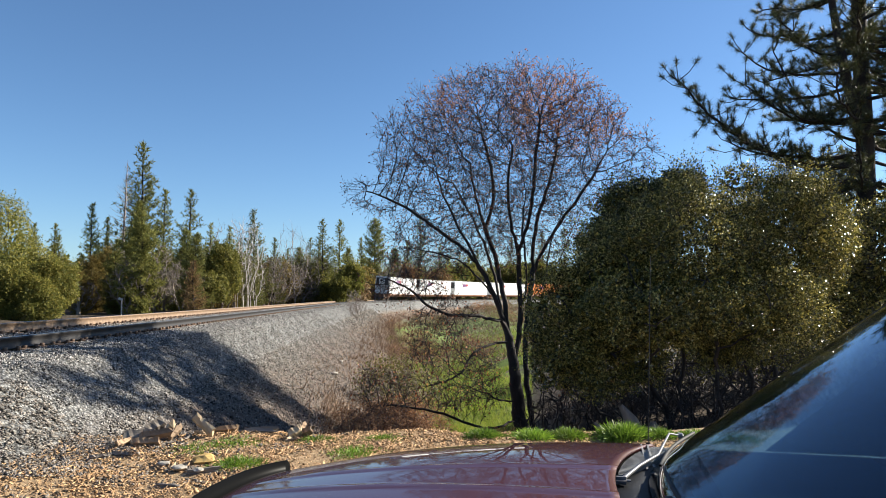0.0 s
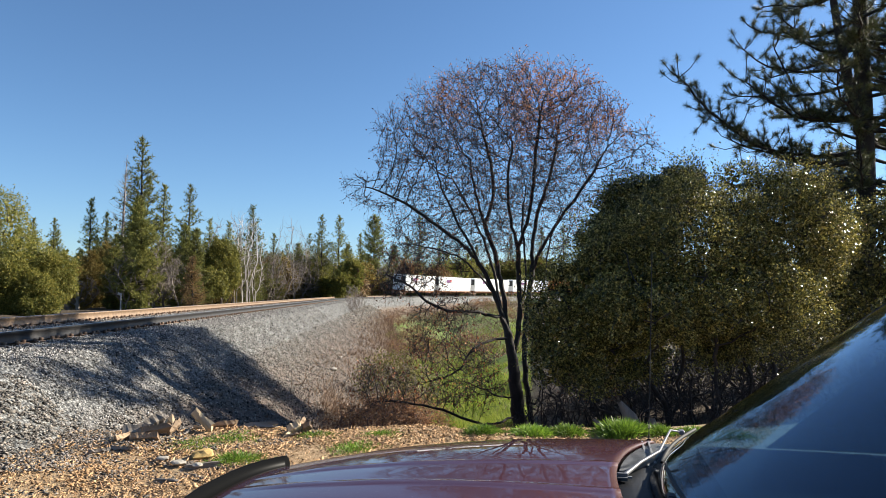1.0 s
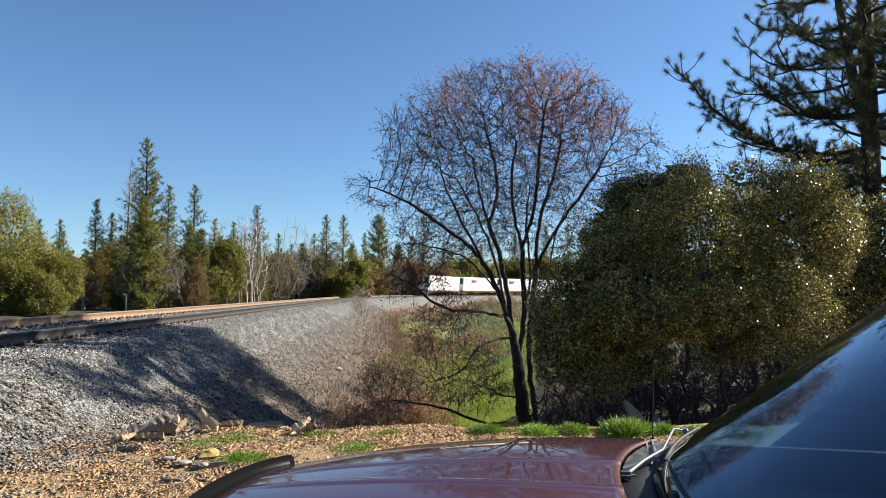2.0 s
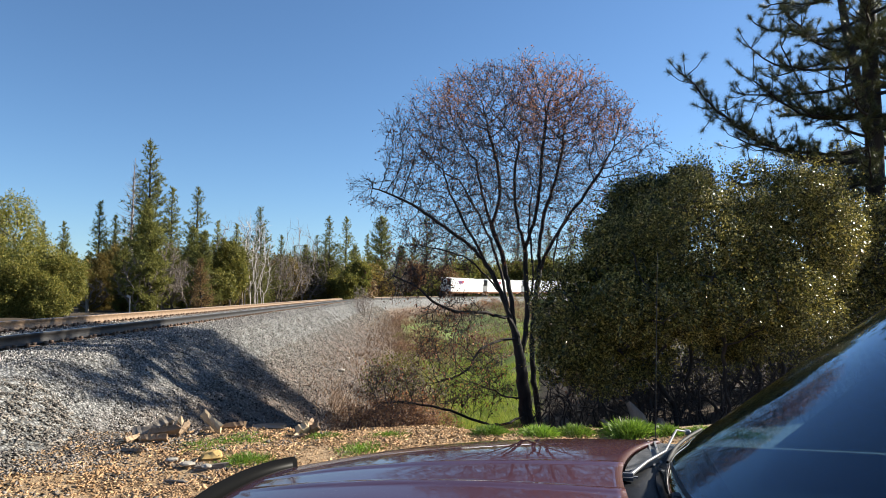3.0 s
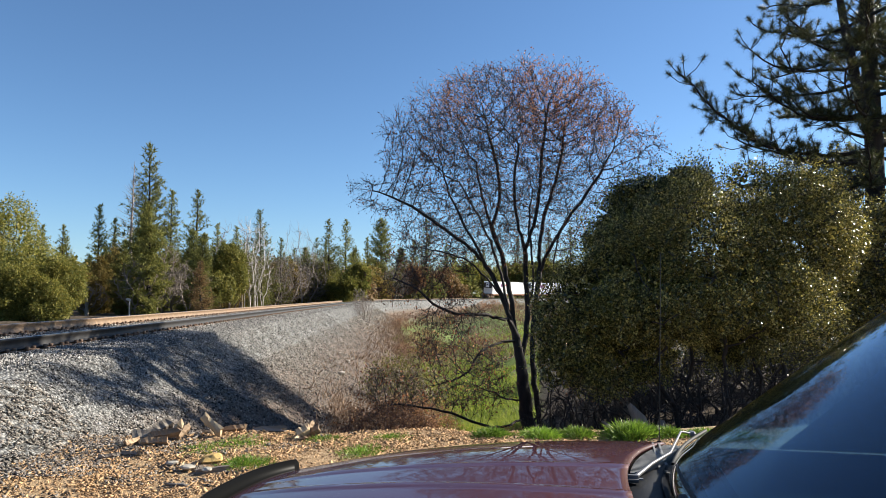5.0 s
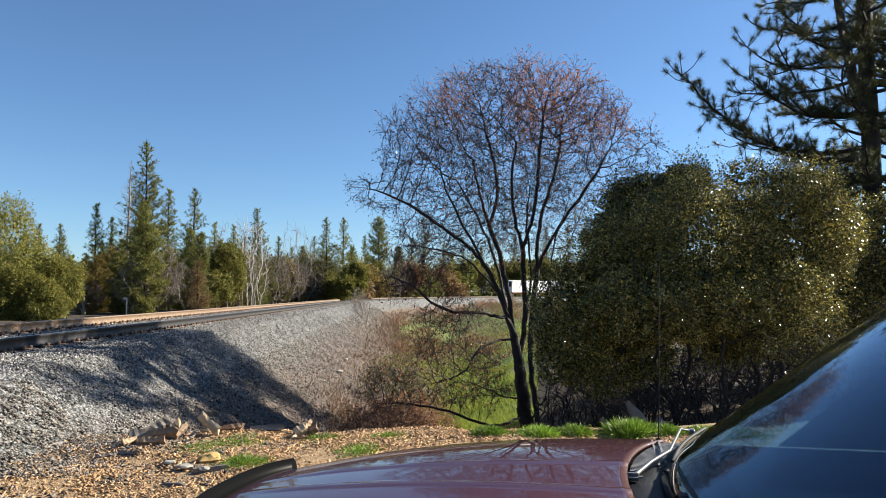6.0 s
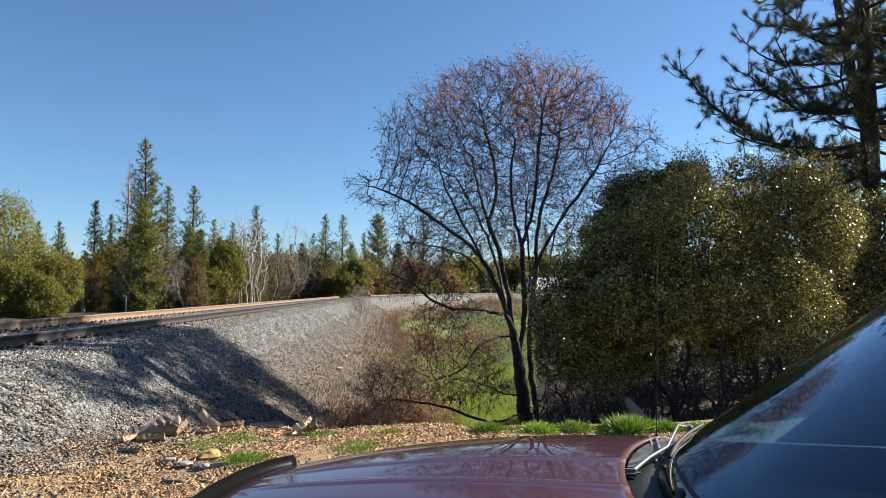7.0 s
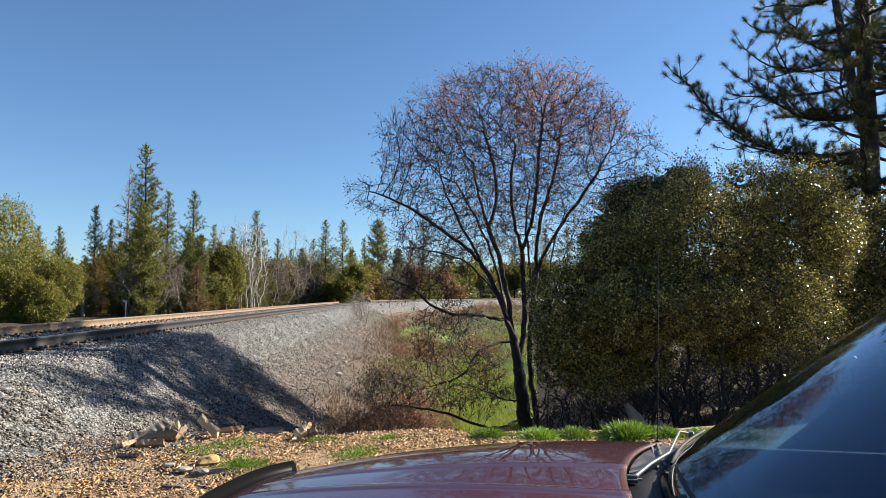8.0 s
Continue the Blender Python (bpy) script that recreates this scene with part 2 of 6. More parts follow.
DRY = leafy("dry_grass_mat", [(0.10, 0.064, 0.047), (0.19, 0.128, 0.095), (0.34, 0.25, 0.19)], 0.7, 0.1)
BRAMBLE = leafy("bramble_mat", [(0.16, 0.075, 0.042), (0.30, 0.16, 0.09), (0.44, 0.27, 0.16)], 0.7, 0.4)


# ---- railway line: a straight that bends to the right ----
def lay_line(ds=0.5):
    s = np.arange(-90, 300, ds)
    h = radians(-4.0) + np.cumsum(np.clip((s - 60) / 20, 0, 1) / 135) * ds
    x, y = np.cumsum(np.sin(h)) * ds, np.cumsum(np.cos(h)) * ds
    k = int(90 / ds)
    return s, x - x[k] - 7.3, y - y[k] + 10, h


LS, LX, LY, LH = lay_line()
RAIL_Z, CANT = 0.93, 0.075                     # near rail's top; tilt of the track plane per metre


def on_line(s, d=0.0, z=0.0):
    """The place at arc length s, d metres to the right of the centre line."""
    x, y, h = np.interp(s, LS, LX), np.interp(s, LS, LY), np.interp(s, LS, LH)
    return np.stack([x + d * np.cos(h), y - d * np.sin(h), z + 0 * np.asarray(x)], -1)


def line_dist(x, y):
    """Arc length and distance to the right of the centre line, for arrays."""
    s, d = np.zeros(len(x)), np.zeros(len(x))
    for k in range(0, len(x), 20000):
        xx, yy = x[k:k + 20000, None], y[k:k + 20000, None]
        j = ((xx - LX[None, ::3]) ** 2 + (yy - LY[None, ::3]) ** 2).argmin(1) * 3
        dx, dy = xx[:, 0] - LX[j], yy[:, 0] - LY[j]
        s[k:k + 20000] = LS[j] + dx * np.sin(LH[j]) + dy * np.cos(LH[j])
        d[k:k + 20000] = dx * np.cos(LH[j]) - dy * np.sin(LH[j])
    return s, d


def smooth(t):
    t = np.clip(t, 0, 1)
    return t * t * (3 - 2 * t)


def lumps(x, y, scale, seed):
    """Smooth unevenness, about -1 to 1, for arrays."""
    g = np.random.default_rng(seed)
    out = np.zeros_like(x)
    for _ in range(7):
        a, p = g.uniform(0, 2 * np.pi), g.uniform(0, 2 * np.pi)
        k = g.uniform(0.6, 1.8) / scale
        out = out + np.sin((x * np.cos(a) + y * np.sin(a)) * k * 2 * np.pi + p)
    return out / 4


def bank_z(d, x, y):
    """The track bed: crown, then stone shoulders that fall away."""
    out = np.maximum(np.abs(d) - 1.95, 0)
    right = 0.76 - out / 1.55
    left = 0.76 - out / 2.0
    z = np.where(d > 0, right, left) - CANT * np.clip(d, -1.9, 1.9)
    z = z + 0.045 * smooth((d - 0.92) / 0.1) * (1 - smooth((d - 1.9) / 0.9)) + 0.04 * (1 - smooth((np.abs(d) - 0.55) / 0.1))
    return z + lumps(x, y, 1.6, 3) * 0.05 * np.clip(out * 2, 0, 1) + lumps(x, y, 0.35, 4) * 0.018


def ground_z(x, y, s=None, d=None):
    x, y = np.asarray(x, float), np.asarray(y, float)
    if d is None:
        s, d = line_dist(x.ravel(), y.ravel())
        d = d.reshape(x.shape)
    pad = lumps(x, y, 1.3, 5) * 0.03 + lumps(x, y, 4, 6) * 0.03
    edge = 7.75 + 0.25 * lumps(x, y, 3.0, 8) + 0.6 * smooth((x - 1) / 5)
    floor = -2.75 + 1.5 * smooth((x + 0.5) / 7) + 0.9 * smooth((y - 45) / 60) + lumps(x, y, 5, 7) * 0.12
    fall = smooth((y - edge) / 4.2)
    low = pad * (1 - fall) + floor * fall
    left = 0.15 + lumps(x, y, 7, 9) * 0.15
    out = np.where(d > 0, low, low + (left - low) * smooth((-d) / 2.0))
    far = smooth((np.hypot(x, y - 60) - 150) / 120)
    return out * (1 - far) + (0.3 + lumps(x, y, 60, 10) * 0.5) * far


def axis(fine0, fine1, step, mid0, mid1, end0, end1):
    a = list(np.arange(fine0, fine1 + 1e-6, step))
    b = list(np.arange(fine1 + 1, mid1, 1.0))
    c = list(np.arange(mid0, fine0 - 0.5, 1.0))
    lo, hi, k = [], [], 1.5
    v = mid1
    while v < end1:
        hi.append(v)
        v += k
        k *= 1.25
    v, k = mid0 - 1.5, 1.5
    while v > end0:
        lo.append(v)
        v -= k
        k *= 1.25
    return np.array(sorted(lo) + c + a + b + hi + [end1])


def sheet(nx, ny):
    i, j = np.meshgrid(np.arange(ny - 1), np.arange(nx - 1), indexing="ij")
    a = (i * nx + j).ravel()
    return np.stack([a, a + 1, a + 1 + nx, a + nx], 1)


def ground_material():
    m, nt, b = material("ground_mat", 0.9, 0, 0.3)
    p = world_pos(nt)
    zone = nt.nodes.new("ShaderNodeVertexColor")
    zone.layer_name = "cover"
    sep = nt.nodes.new("ShaderNodeSeparateColor")
    nt.links.new(zone.outputs[0], sep.inputs[0])
    n1, n2, n3 = noise_tex(nt, 1.3, 6, 0.65, p), noise_tex(nt, 14, 6, 0.7, p), noise_tex(nt, 60, 4, 0.7, p)
    soil = ramp(nt, n2, [(0.3, (0.26, 0.165, 0.09)), (0.55, (0.48, 0.335, 0.19)), (0.75, (0.62, 0.47, 0.30))])
    soil = mix(nt, calc(nt, "MULTIPLY", n3, 0.45), soil, (0.17, 0.115, 0.07))
    green = ramp(nt, n2, [(0.3, (0.09, 0.14, 0.025)), (0.7, (0.24, 0.31, 0.06))])
    gfac = calc(nt, "MULTIPLY", sep.outputs["Green"], ramp(nt, n1, [(0.34, (0, 0, 0)), (0.5, (1, 1, 1))]))
    litter = ramp(nt, n2, [(0.3, (0.08, 0.058, 0.042)), (0.55, (0.17, 0.125, 0.092)), (0.75, (0.30, 0.22, 0.155))])
    soil = mix(nt, sep.outputs["Red"], soil, litter)
    c = mix(nt, gfac, soil, green)
    # woodland duff; under the oaks its dark tone also paints in their shade
    duff_and_shade = ramp(nt, n2, [(0.3, (0.035, 0.026, 0.018)), (0.7, (0.10, 0.072, 0.045))])
    c = mix(nt, sep.outputs["Blue"], c, duff_and_shade)
    nt.links.new(c, b.inputs["Base Color"])
    bump(nt, b, calc(nt, "ADD", n2, n3), 0.03)
    return m


def build_ground():
    xs = axis(-9, 9, 0.33, -60, 70, -2600, 2600)
    ys = axis(-1, 24, 0.33, -30, 180, -2600, 3200)
    gx, gy = np.meshgrid(xs, ys)
    x, y = gx.ravel(), gy.ravel()
    s, d = line_dist(x, y)
    z = ground_z(x, y, s, d)
    under = np.abs(d) < 1.9
    z = np.where(under, np.minimum(z, 0.2), z)
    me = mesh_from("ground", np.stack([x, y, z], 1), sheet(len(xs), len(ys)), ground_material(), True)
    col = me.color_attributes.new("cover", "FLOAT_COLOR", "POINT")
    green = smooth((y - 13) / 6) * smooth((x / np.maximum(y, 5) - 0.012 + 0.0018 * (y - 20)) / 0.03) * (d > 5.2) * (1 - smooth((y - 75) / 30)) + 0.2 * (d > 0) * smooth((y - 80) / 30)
    # duff left of the track; under the oaks, duff plus painted shade
    duff_and_shade = np.maximum(smooth((-d - 3) / 2), smooth((x / np.maximum(y, 5) - 0.10) / 0.04) * smooth((y - 9) / 2))
    rgba = np.stack([smooth((y - 9) / 2.5), np.clip(green, 0, 1), duff_and_shade, 0 * x + 1], 1)
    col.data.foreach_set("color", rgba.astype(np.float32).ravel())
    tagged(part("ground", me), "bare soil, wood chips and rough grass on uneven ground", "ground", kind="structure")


def bank_material():
    m, nt, b = material("bank_mat", 0.92, 0, 0.3)
    p = world_pos(nt)
    v = node(nt, "ShaderNodeTexVoronoi", Scale=24.0)
    nt.links.new(p, v.inputs["Vector"])
    n1, n2, n3 = noise_tex(nt, 0.6, 5, 0.65, p), noise_tex(nt, 9, 6, 0.7, p), noise_tex(nt, 45, 4, 0.7, p)
    stone = ramp(nt, v.outputs["Color"], [(0.1, (0.12, 0.118, 0.115)), (0.6, (0.27, 0.265, 0.255)), (0.95, (0.45, 0.44, 0.42))])
    # shade in the gaps between stones, multiplied into the colour
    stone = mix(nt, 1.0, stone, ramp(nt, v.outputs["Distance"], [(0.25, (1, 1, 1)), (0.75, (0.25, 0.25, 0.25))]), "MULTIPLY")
    soil = ramp(nt, n2, [(0.3, (0.06, 0.047, 0.04)), (0.55, (0.14, 0.105, 0.085)), (0.75, (0.25, 0.20, 0.165))])
    tan = ramp(nt, n2, [(0.3, (0.07, 0.052, 0.04)), (0.7, (0.23, 0.165, 0.12))])
    sx = nt.nodes.new("ShaderNodeSeparateXYZ")
    nt.links.new(p, sx.inputs[0])
    far = ramp(nt, calc(nt, "MULTIPLY_ADD", sx.outputs["Y"], 0.02, -0.8), [(0.0, (0, 0, 0)), (0.6, (1, 1, 1))])
    soil = mix(nt, far, soil, tan)
    low = calc(nt, "SUBTRACT", calc(nt, "ADD", calc(nt, "MULTIPLY", sx.outputs["Z"], -0.9), calc(nt, "MULTIPLY", n1, 1.1)), calc(nt, "MULTIPLY", far, 0.35))
    c = mix(nt, ramp(nt, low, [(0.5, (0, 0, 0)), (1.05, (1, 1, 1))]), stone, soil)
    nt.links.new(c, b.inputs["Base Color"])
    bump(nt, b, calc(nt, "ADD", calc(nt, "MULTIPLY", v.outputs["Distance"], -1.0), calc(nt, "MULTIPLY", n3, 0.4)), 0.035)
    return m


def build_bank():
    ss = np.concatenate([np.arange(-80, -8, 2.0), np.arange(-8, 30, 0.2), np.arange(30, 80, 0.6), np.arange(80, 250, 1.5)])
    dd = np.concatenate([np.arange(-6, -1.9, 0.5), np.arange(-1.9, 5, 0.16), np.arange(5, 9.4, 0.4)])
    S, D = np.meshgrid(ss, dd, indexing="ij")
    p = on_line(S.ravel(), D.ravel())
    p[:, 2] = bank_z(D.ravel(), p[:, 0], p[:, 1])
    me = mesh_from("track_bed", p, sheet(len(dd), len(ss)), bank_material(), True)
    tagged(part("track_bed", me), "grey crushed-stone railway bank, brown and weedy lower down", "track bed", kind="structure")


def stones(p, size, seed, shape=(1.0, 1.0, 1.0)):
    """Loose angular stones: squashed, uneven six-faced lumps at the points p."""
    g = np.random.default_rng(seed)
    n = len(p)
    knob = np.array([[1, 0, -0.3], [0, 1, -0.3], [-1, 0, -0.3], [0, -1, -0.3], [0, 0, 1]], float) * 1.25
    v = (knob[None] * g.uniform(0.55, 1.2, (n, 5, 1)) + g.uniform(-0.42, 0.42, (n, 5, 3))) * (size[:, None] * g.uniform(0.55, 1.0, (n, 3)) * shape)[:, None] * 0.5
    a, b, c = g.uniform(0, 6.28, n), g.uniform(-0.7, 0.7, n), g.uniform(-0.7, 0.7, n)
    ca, sa, cb, sb, cc, sc = np.cos(a), np.sin(a), np.cos(b), np.sin(b), np.cos(c), np.sin(c)
    o, l = np.zeros(n), np.ones(n)
    rz = np.stack([ca, -sa, o, sa, ca, o, o, o, l], 1).reshape(-1, 3, 3)
    ry = np.stack([cb, o, sb, o, l, o, -sb, o, cb], 1).reshape(-1, 3, 3)
    rx = np.stack([l, o, o, o, cc, -sc, o, sc, cc], 1).reshape(-1, 3, 3)
    v = np.einsum("nij,nkj->nki", rz @ ry @ rx, v) + p[:, None]
    tri = np.array([[0, 1, 4], [1, 2, 4], [2, 3, 4], [3, 0, 4], [0, 3, 2], [0, 2, 1]])
    return v.reshape(-1, 3), (np.arange(n)[:, None, None] * 5 + tri[None]).reshape(-1, 3)


def build_ballast():
    g = np.random.default_rng(5)
    sets, low = [], []
    for s0, s1, d0, d1, count in ((-2, 3, 0.8, 3.3, 10000), (3, 12, 0.8, 4.3, 23000), (12, 30, 0.8, 4.6, 20000), (30, 62, 0.9, 3.6, 9000), (62, 115, 0.9, 3.8, 8000), (0, 40, -0.68, 0.68, 14000)):
        s, d = g.uniform(s0, s1, count), g.uniform(d0, d1, count)
        if d0 > 0:
            keep = g.uniform(size=count) < 1.15 - smooth((d - 2.5) / 1.9) * 1.0
            s, d = s[keep], d[keep]
        p = on_line(s, d)
        p[:, 2] = bank_z(d, p[:, 0], p[:, 1]) + 0.008
        p = p[p[:, 2] > ground_z(p[:, 0], p[:, 1]) - 0.03]
        sets.append(stones(p, g.uniform(0.02, 0.047, len(p)) * (1 + 0.3 * (s0 > 10) + 0.6 * (s0 > 50)), int(s0) + 50))
    for s0, s1, count in ((-3, 14, 19000), (14, 36, 12000), (36, 80, 9000)):      # dirty stones that have rolled down
        s, d = g.uniform(s0, s1, count), 3.0 + 3.4 * g.beta(1.0, 1.7, count)
        p = on_line(s, d)
        p[:, 2] = bank_z(d, p[:, 0], p[:, 1]) + 0.006
        p = p[p[:, 2] > ground_z(p[:, 0], p[:, 1]) - 0.03]
        low.append(stones(p, g.uniform(0.025, 0.062, len(p)) * (1 + 1.4 * (s0 > 30)), 410 + s0))
    v, f = join(*low)
    tagged(part("dirty_stones", mesh_from("dirty_stones", v, f, GRAVEL)), "dirty brown-grey stones on the lower bank", "gravel", kind="stuff")
    v, f = join(*sets)
    tagged(part("ballast_stones", mesh_from("ballast_stones", v, f, BALLAST)), "loose grey crushed stones on the railway bank", "gravel", kind="stuff")
    # gravel that has rolled onto the yard
    n = 38000
    x, y = -6.3 + 5.6 * g.beta(1.7, 2.1, n), g.uniform(3.5, 8.2, n)
    keep = g.uniform(size=n) < 0.85 - 0.75 * smooth((x + 3.9 - 0.55 * (y - 6.6)) / 1.3) + 0.4 * lumps(x, y, 0.8, 78)
    x, y = x[keep], y[keep]
    s, d = line_dist(x, y)
    floor, high = ground_z(x, y), bank_z(d, x, y)
    near = high < floor + 0.55
    x, y, z = x[near], y[near], np.maximum(floor, high)[near]
    v, f = stones(np.stack([x, y, z + 0.006], 1), g.uniform(0.016, 0.055, len(x)), 77, (1.25, 1.0, 0.55))
    tagged(part("yard_gravel", mesh_from("yard_gravel", v, f, GRAVEL)), "small grey stones scattered over the yard", "gravel", kind="stuff")


def rail_profile():
    half = [(0.0, 0.0), (0.070, 0.0), (0.070, 0.012), (0.012, 0.030), (0.010, 0.125), (0.036, 0.140), (0.037, 0.166), (0.028, 0.175)]
    return half[1:] + [(-a, b) for a, b in reversed(half[1:])]


def rail_material(dark, light):
    m, nt, b = material("rail_mat", 0.6, 0.0, 0.5)
    g = nt.nodes.new("ShaderNodeNewGeometry")
    sz = nt.nodes.new("ShaderNodeSeparateXYZ")
    nt.links.new(g.outputs["Normal"], sz.inputs[0])
    n = noise_tex(nt, 12, 6, 0.7, g.outputs["Position"])
    rust = ramp(nt, n, [(0.3, dark), (0.7, light)])
    at = nt.nodes.new("ShaderNodeVertexColor")
    at.layer_name = "worn"
    sp = nt.nodes.new("ShaderNodeSeparateColor")
    nt.links.new(at.outputs[0], sp.inputs[0])
    worn = calc(nt, "GREATER_THAN", sp.outputs["Red"], 0.9)
    nt.links.new(mix(nt, worn, rust, (0.45, 0.44, 0.43)), b.inputs["Base Color"])
    nt.links.new(worn, b.inputs["Metallic"])
    nt.links.new(calc(nt, "MULTIPLY_ADD", worn, -0.35, 0.7), b.inputs["Roughness"])
    bump(nt, b, n, 0.002)
    return m


def build_track():
    track = empty("railway_track", Matrix(), "single railway track with rusty rails on dark wooden ties", "railway track")
    prof = np.array(rail_profile())
    ss = np.concatenate([np.arange(-70, -10, 3.0), np.arange(-10, 240, 1.0)])
    n = len(prof)
    for d, z in ((0.755, RAIL_Z - 0.175), (-0.755, RAIL_Z - 0.175 + 1.51 * CANT)):
        # near rail's sides nearly black, far rail's rust brown
        mat = rail_material(*(((0.006, 0.006, 0.007), (0.022, 0.018, 0.017)) if d > 0 else ((0.10, 0.065, 0.042), (0.28, 0.185, 0.11))))
        rows = [on_line(ss, d + a, z + b) for a, b in prof]
        v = np.stack(rows, 1).reshape(-1, 3)
        i, j = np.meshgrid(np.arange(len(ss) - 1), np.arange(n), indexing="ij")
        a, b2 = (i * n + j).ravel(), (i * n + (j + 1) % n).ravel()
        me = mesh_from("rail", v, np.stack([a, b2, b2 + n, a + n], 1), mat)
        col = me.color_attributes.new("worn", "FLOAT_COLOR", "POINT")
        w = np.tile((prof[:, 1] > 0.17).astype(np.float32), len(ss))
        col.data.foreach_set("color", np.stack([w, w, w, w * 0 + 1], 1).astype(np.float32).ravel())
        part("rail", me, parent=track, label="steel rail with dark to rust-brown sides and a bright running face")
    tie = bpy.data.meshes.new("tie")
    bm = box((2.6, 0.23, 0.18), (0, 0, -0.09), 0.012)
    bm.to_mesh(tie)
    bm.free()
    tie.materials.append(TIE)
    plates, far_v, k = [], [], 0
    tilt = math.degrees(math.atan(CANT))
    zc = RAIL_Z - 0.175 + 0.755 * CANT - 0.014
    s = -9.0
    while s < 210:
        c = on_line(np.array([s]))[0]
        h = math.degrees(float(np.interp(s, LS, LH)))
        m = pose(c[0], c[1], zc, 0, 0, -h) @ pose(0, 0, 0, 0, tilt, rng.uniform(-0.8, 0.8))
        if k < 290:
            ob = part("tie", tie, parent=track)
            ob.matrix_basis = m
        else:
            far_v.append(np.array([m @ Vector(q) for q in ((-1.3, -.115, 0), (1.3, -.115, 0), (1.3, .115, 0), (-1.3, .115, 0))]))
        if s < 60:
            for d in (-0.755, 0.755):
                bm = bmesh.new()
                add_box(bm, (0.36, 0.19, 0.02), (d, 0, 0.008))
                for e in (-0.11, 0.11):
                    add_box(bm, (0.05, 0.05, 0.05), (d + e, 0.05, 0.035))
                    add_box(bm, (0.05, 0.035, 0.07), (d + e * 0.95, -0.12, 0.02))
                bm.transform(m)
                vv = np.array([v.co for v in bm.verts])
                ff = np.array([[v.index for v in f.verts] for f in bm.faces])
                bm.free()
                plates.append((vv, ff))
        s += 0.53
        k += 1
    v = np.concatenate(far_v)
    part("far_ties", mesh_from("far_ties", v, np.arange(len(v)).reshape(-1, 4), TIE), parent=track)["kind"] = "stuff"
    v, f = join(*plates)
    part("rail_fastening", mesh_from("rail_fastening", v, f, RUST), parent=track, label="rusty tie plates, spikes and anchors")["kind"] = "stuff"


build_ground()
build_bank()
build_ballast()
build_track()


# ---- train ----
def painted(name, colour, rough=0.45, dirt=0.35, spec=0.5, metal=0.0):
    m, nt, b = material(name, rough, metal, spec)
    co = nt.nodes.new("ShaderNodeTexCoord").outputs["Object"]
    f = noise_tex(nt, 1.5, 8, 0.7, co)
    g = noise_tex(nt, 20, 5, 0.7, co)
    c = mix(nt, ramp(nt, f, [(0.45, (0, 0, 0)), (0.8, (dirt, dirt, dirt))]), colour, tuple(k * 0.35 + 0.02 for k in colour))
    nt.links.new(c, b.inputs["Base Color"])
    nt.links.new(calc(nt, "MULTIPLY_ADD", g, 0.25, rough - 0.1), b.inputs["Roughness"])
    return m


BOX_WHITE = painted("container_white_mat", (0.80, 0.80, 0.79))
BOX_ORANGE = painted("container_orange_mat", (0.75, 0.24, 0.035))
BOX_DARK = painted("dark_panel_mat", (0.025, 0.025, 0.03), 0.5)
BOX_STEEL = painted("container_frame_mat", (0.45, 0.45, 0.45), 0.5)
MARK_RED = painted("red_mark_mat", (0.42, 0.05, 0.06), 0.5)
MARK_BLUE = painted("violet_mark_mat", (0.16, 0.05, 0.16), 0.5)
CAR_BROWN = painted("wagon_brown_mat", (0.30, 0.13, 0.055), 0.6)
WHEEL_STEEL = grained("wheel_mat", (0.07, 0.05, 0.04), (0.17, 0.12, 0.09), 14, 0.6, 0.001)
GAP = 18.4


def build_container(wall, label):
    """A long-haul box: 16.15 m long; local y forward, z up from its floor."""
    L, W, H = 16.15, 2.6, 2.9
    c = empty("container", Matrix(), label, "shipping container", "containers on the train")
    bm = bmesh.new()
    add_box(bm, (W - 0.1, L - 0.1, H - 0.12), (0, 0, H / 2))
    for k in range(14):                                     # wall posts
        y = -L / 2 + 0.5 + k * (L - 1.0) / 25
        for sx in (-1, 1):
            add_box(bm, (0.04, 0.09, H - 0.3), (sx * (W / 2 - 0.035), y, H / 2))
    part("body", bm, wall, c)
    for y in (-L / 2 + 1.9, L / 2 - 1.9):
        for sx in (-1, 1):
            part("corner_post", box((0.16, 0.2, H), (sx * (W / 2 - 0.08), y, H / 2), 0.01), wall, c)
    for z in (0.08, H - 0.06):
        for sx in (-1, 1):
            part("side_rail", box((0.1, L, 0.14), (sx * (W / 2 - 0.05), 0, z), 0.01), BOX_STEEL if z < 1 else wall, c)
        for sy in (-1, 1):
            part("end_rail", box((W - 0.2, 0.1, 0.14), (0, sy * (L / 2 - 0.05), z), 0.01), BOX_STEEL if z < 1 else wall, c)
    # cooling machine on the trailing end
    part("cooling_unit", box((2.1, 0.28, 1.25), (0, -L / 2 - 0.1, H - 0.85), 0.06, segs=2), BOX_DARK, c, "black cooling unit on the end wall")
    part("unit_panel", box((0.95, 0.06, 0.95), (-0.05, -L / 2 - 0.27, H - 0.85), 0.03), wall, c, "pale panel on the cooling unit")
    part("unit_grille", box((0.5, 0.04, 0.28), (-0.05, -L / 2 - 0.315, H - 0.68), 0.01), BOX_DARK, c)
    for sx in (-1, 1):
        bm = box((0.02, 1.5, 0.42), (sx * (W / 2 + 0.012), -L / 2 + 4.3, H - 0.72))
        add_box(bm, (0.02, 1.9, 0.16), (sx * (W / 2 + 0.012), -L / 2 + 4.5, H - 1.06))
        part("mark", bm, MARK_BLUE if sx > 0 else MARK_RED, c, "violet painted mark")
        part("mark", box((0.02, 0.8, 0.40), (sx * (W / 2 + 0.014), -L / 2 + 5.5, H - 0.72)), MARK_RED, c, "red painted mark")
    return c


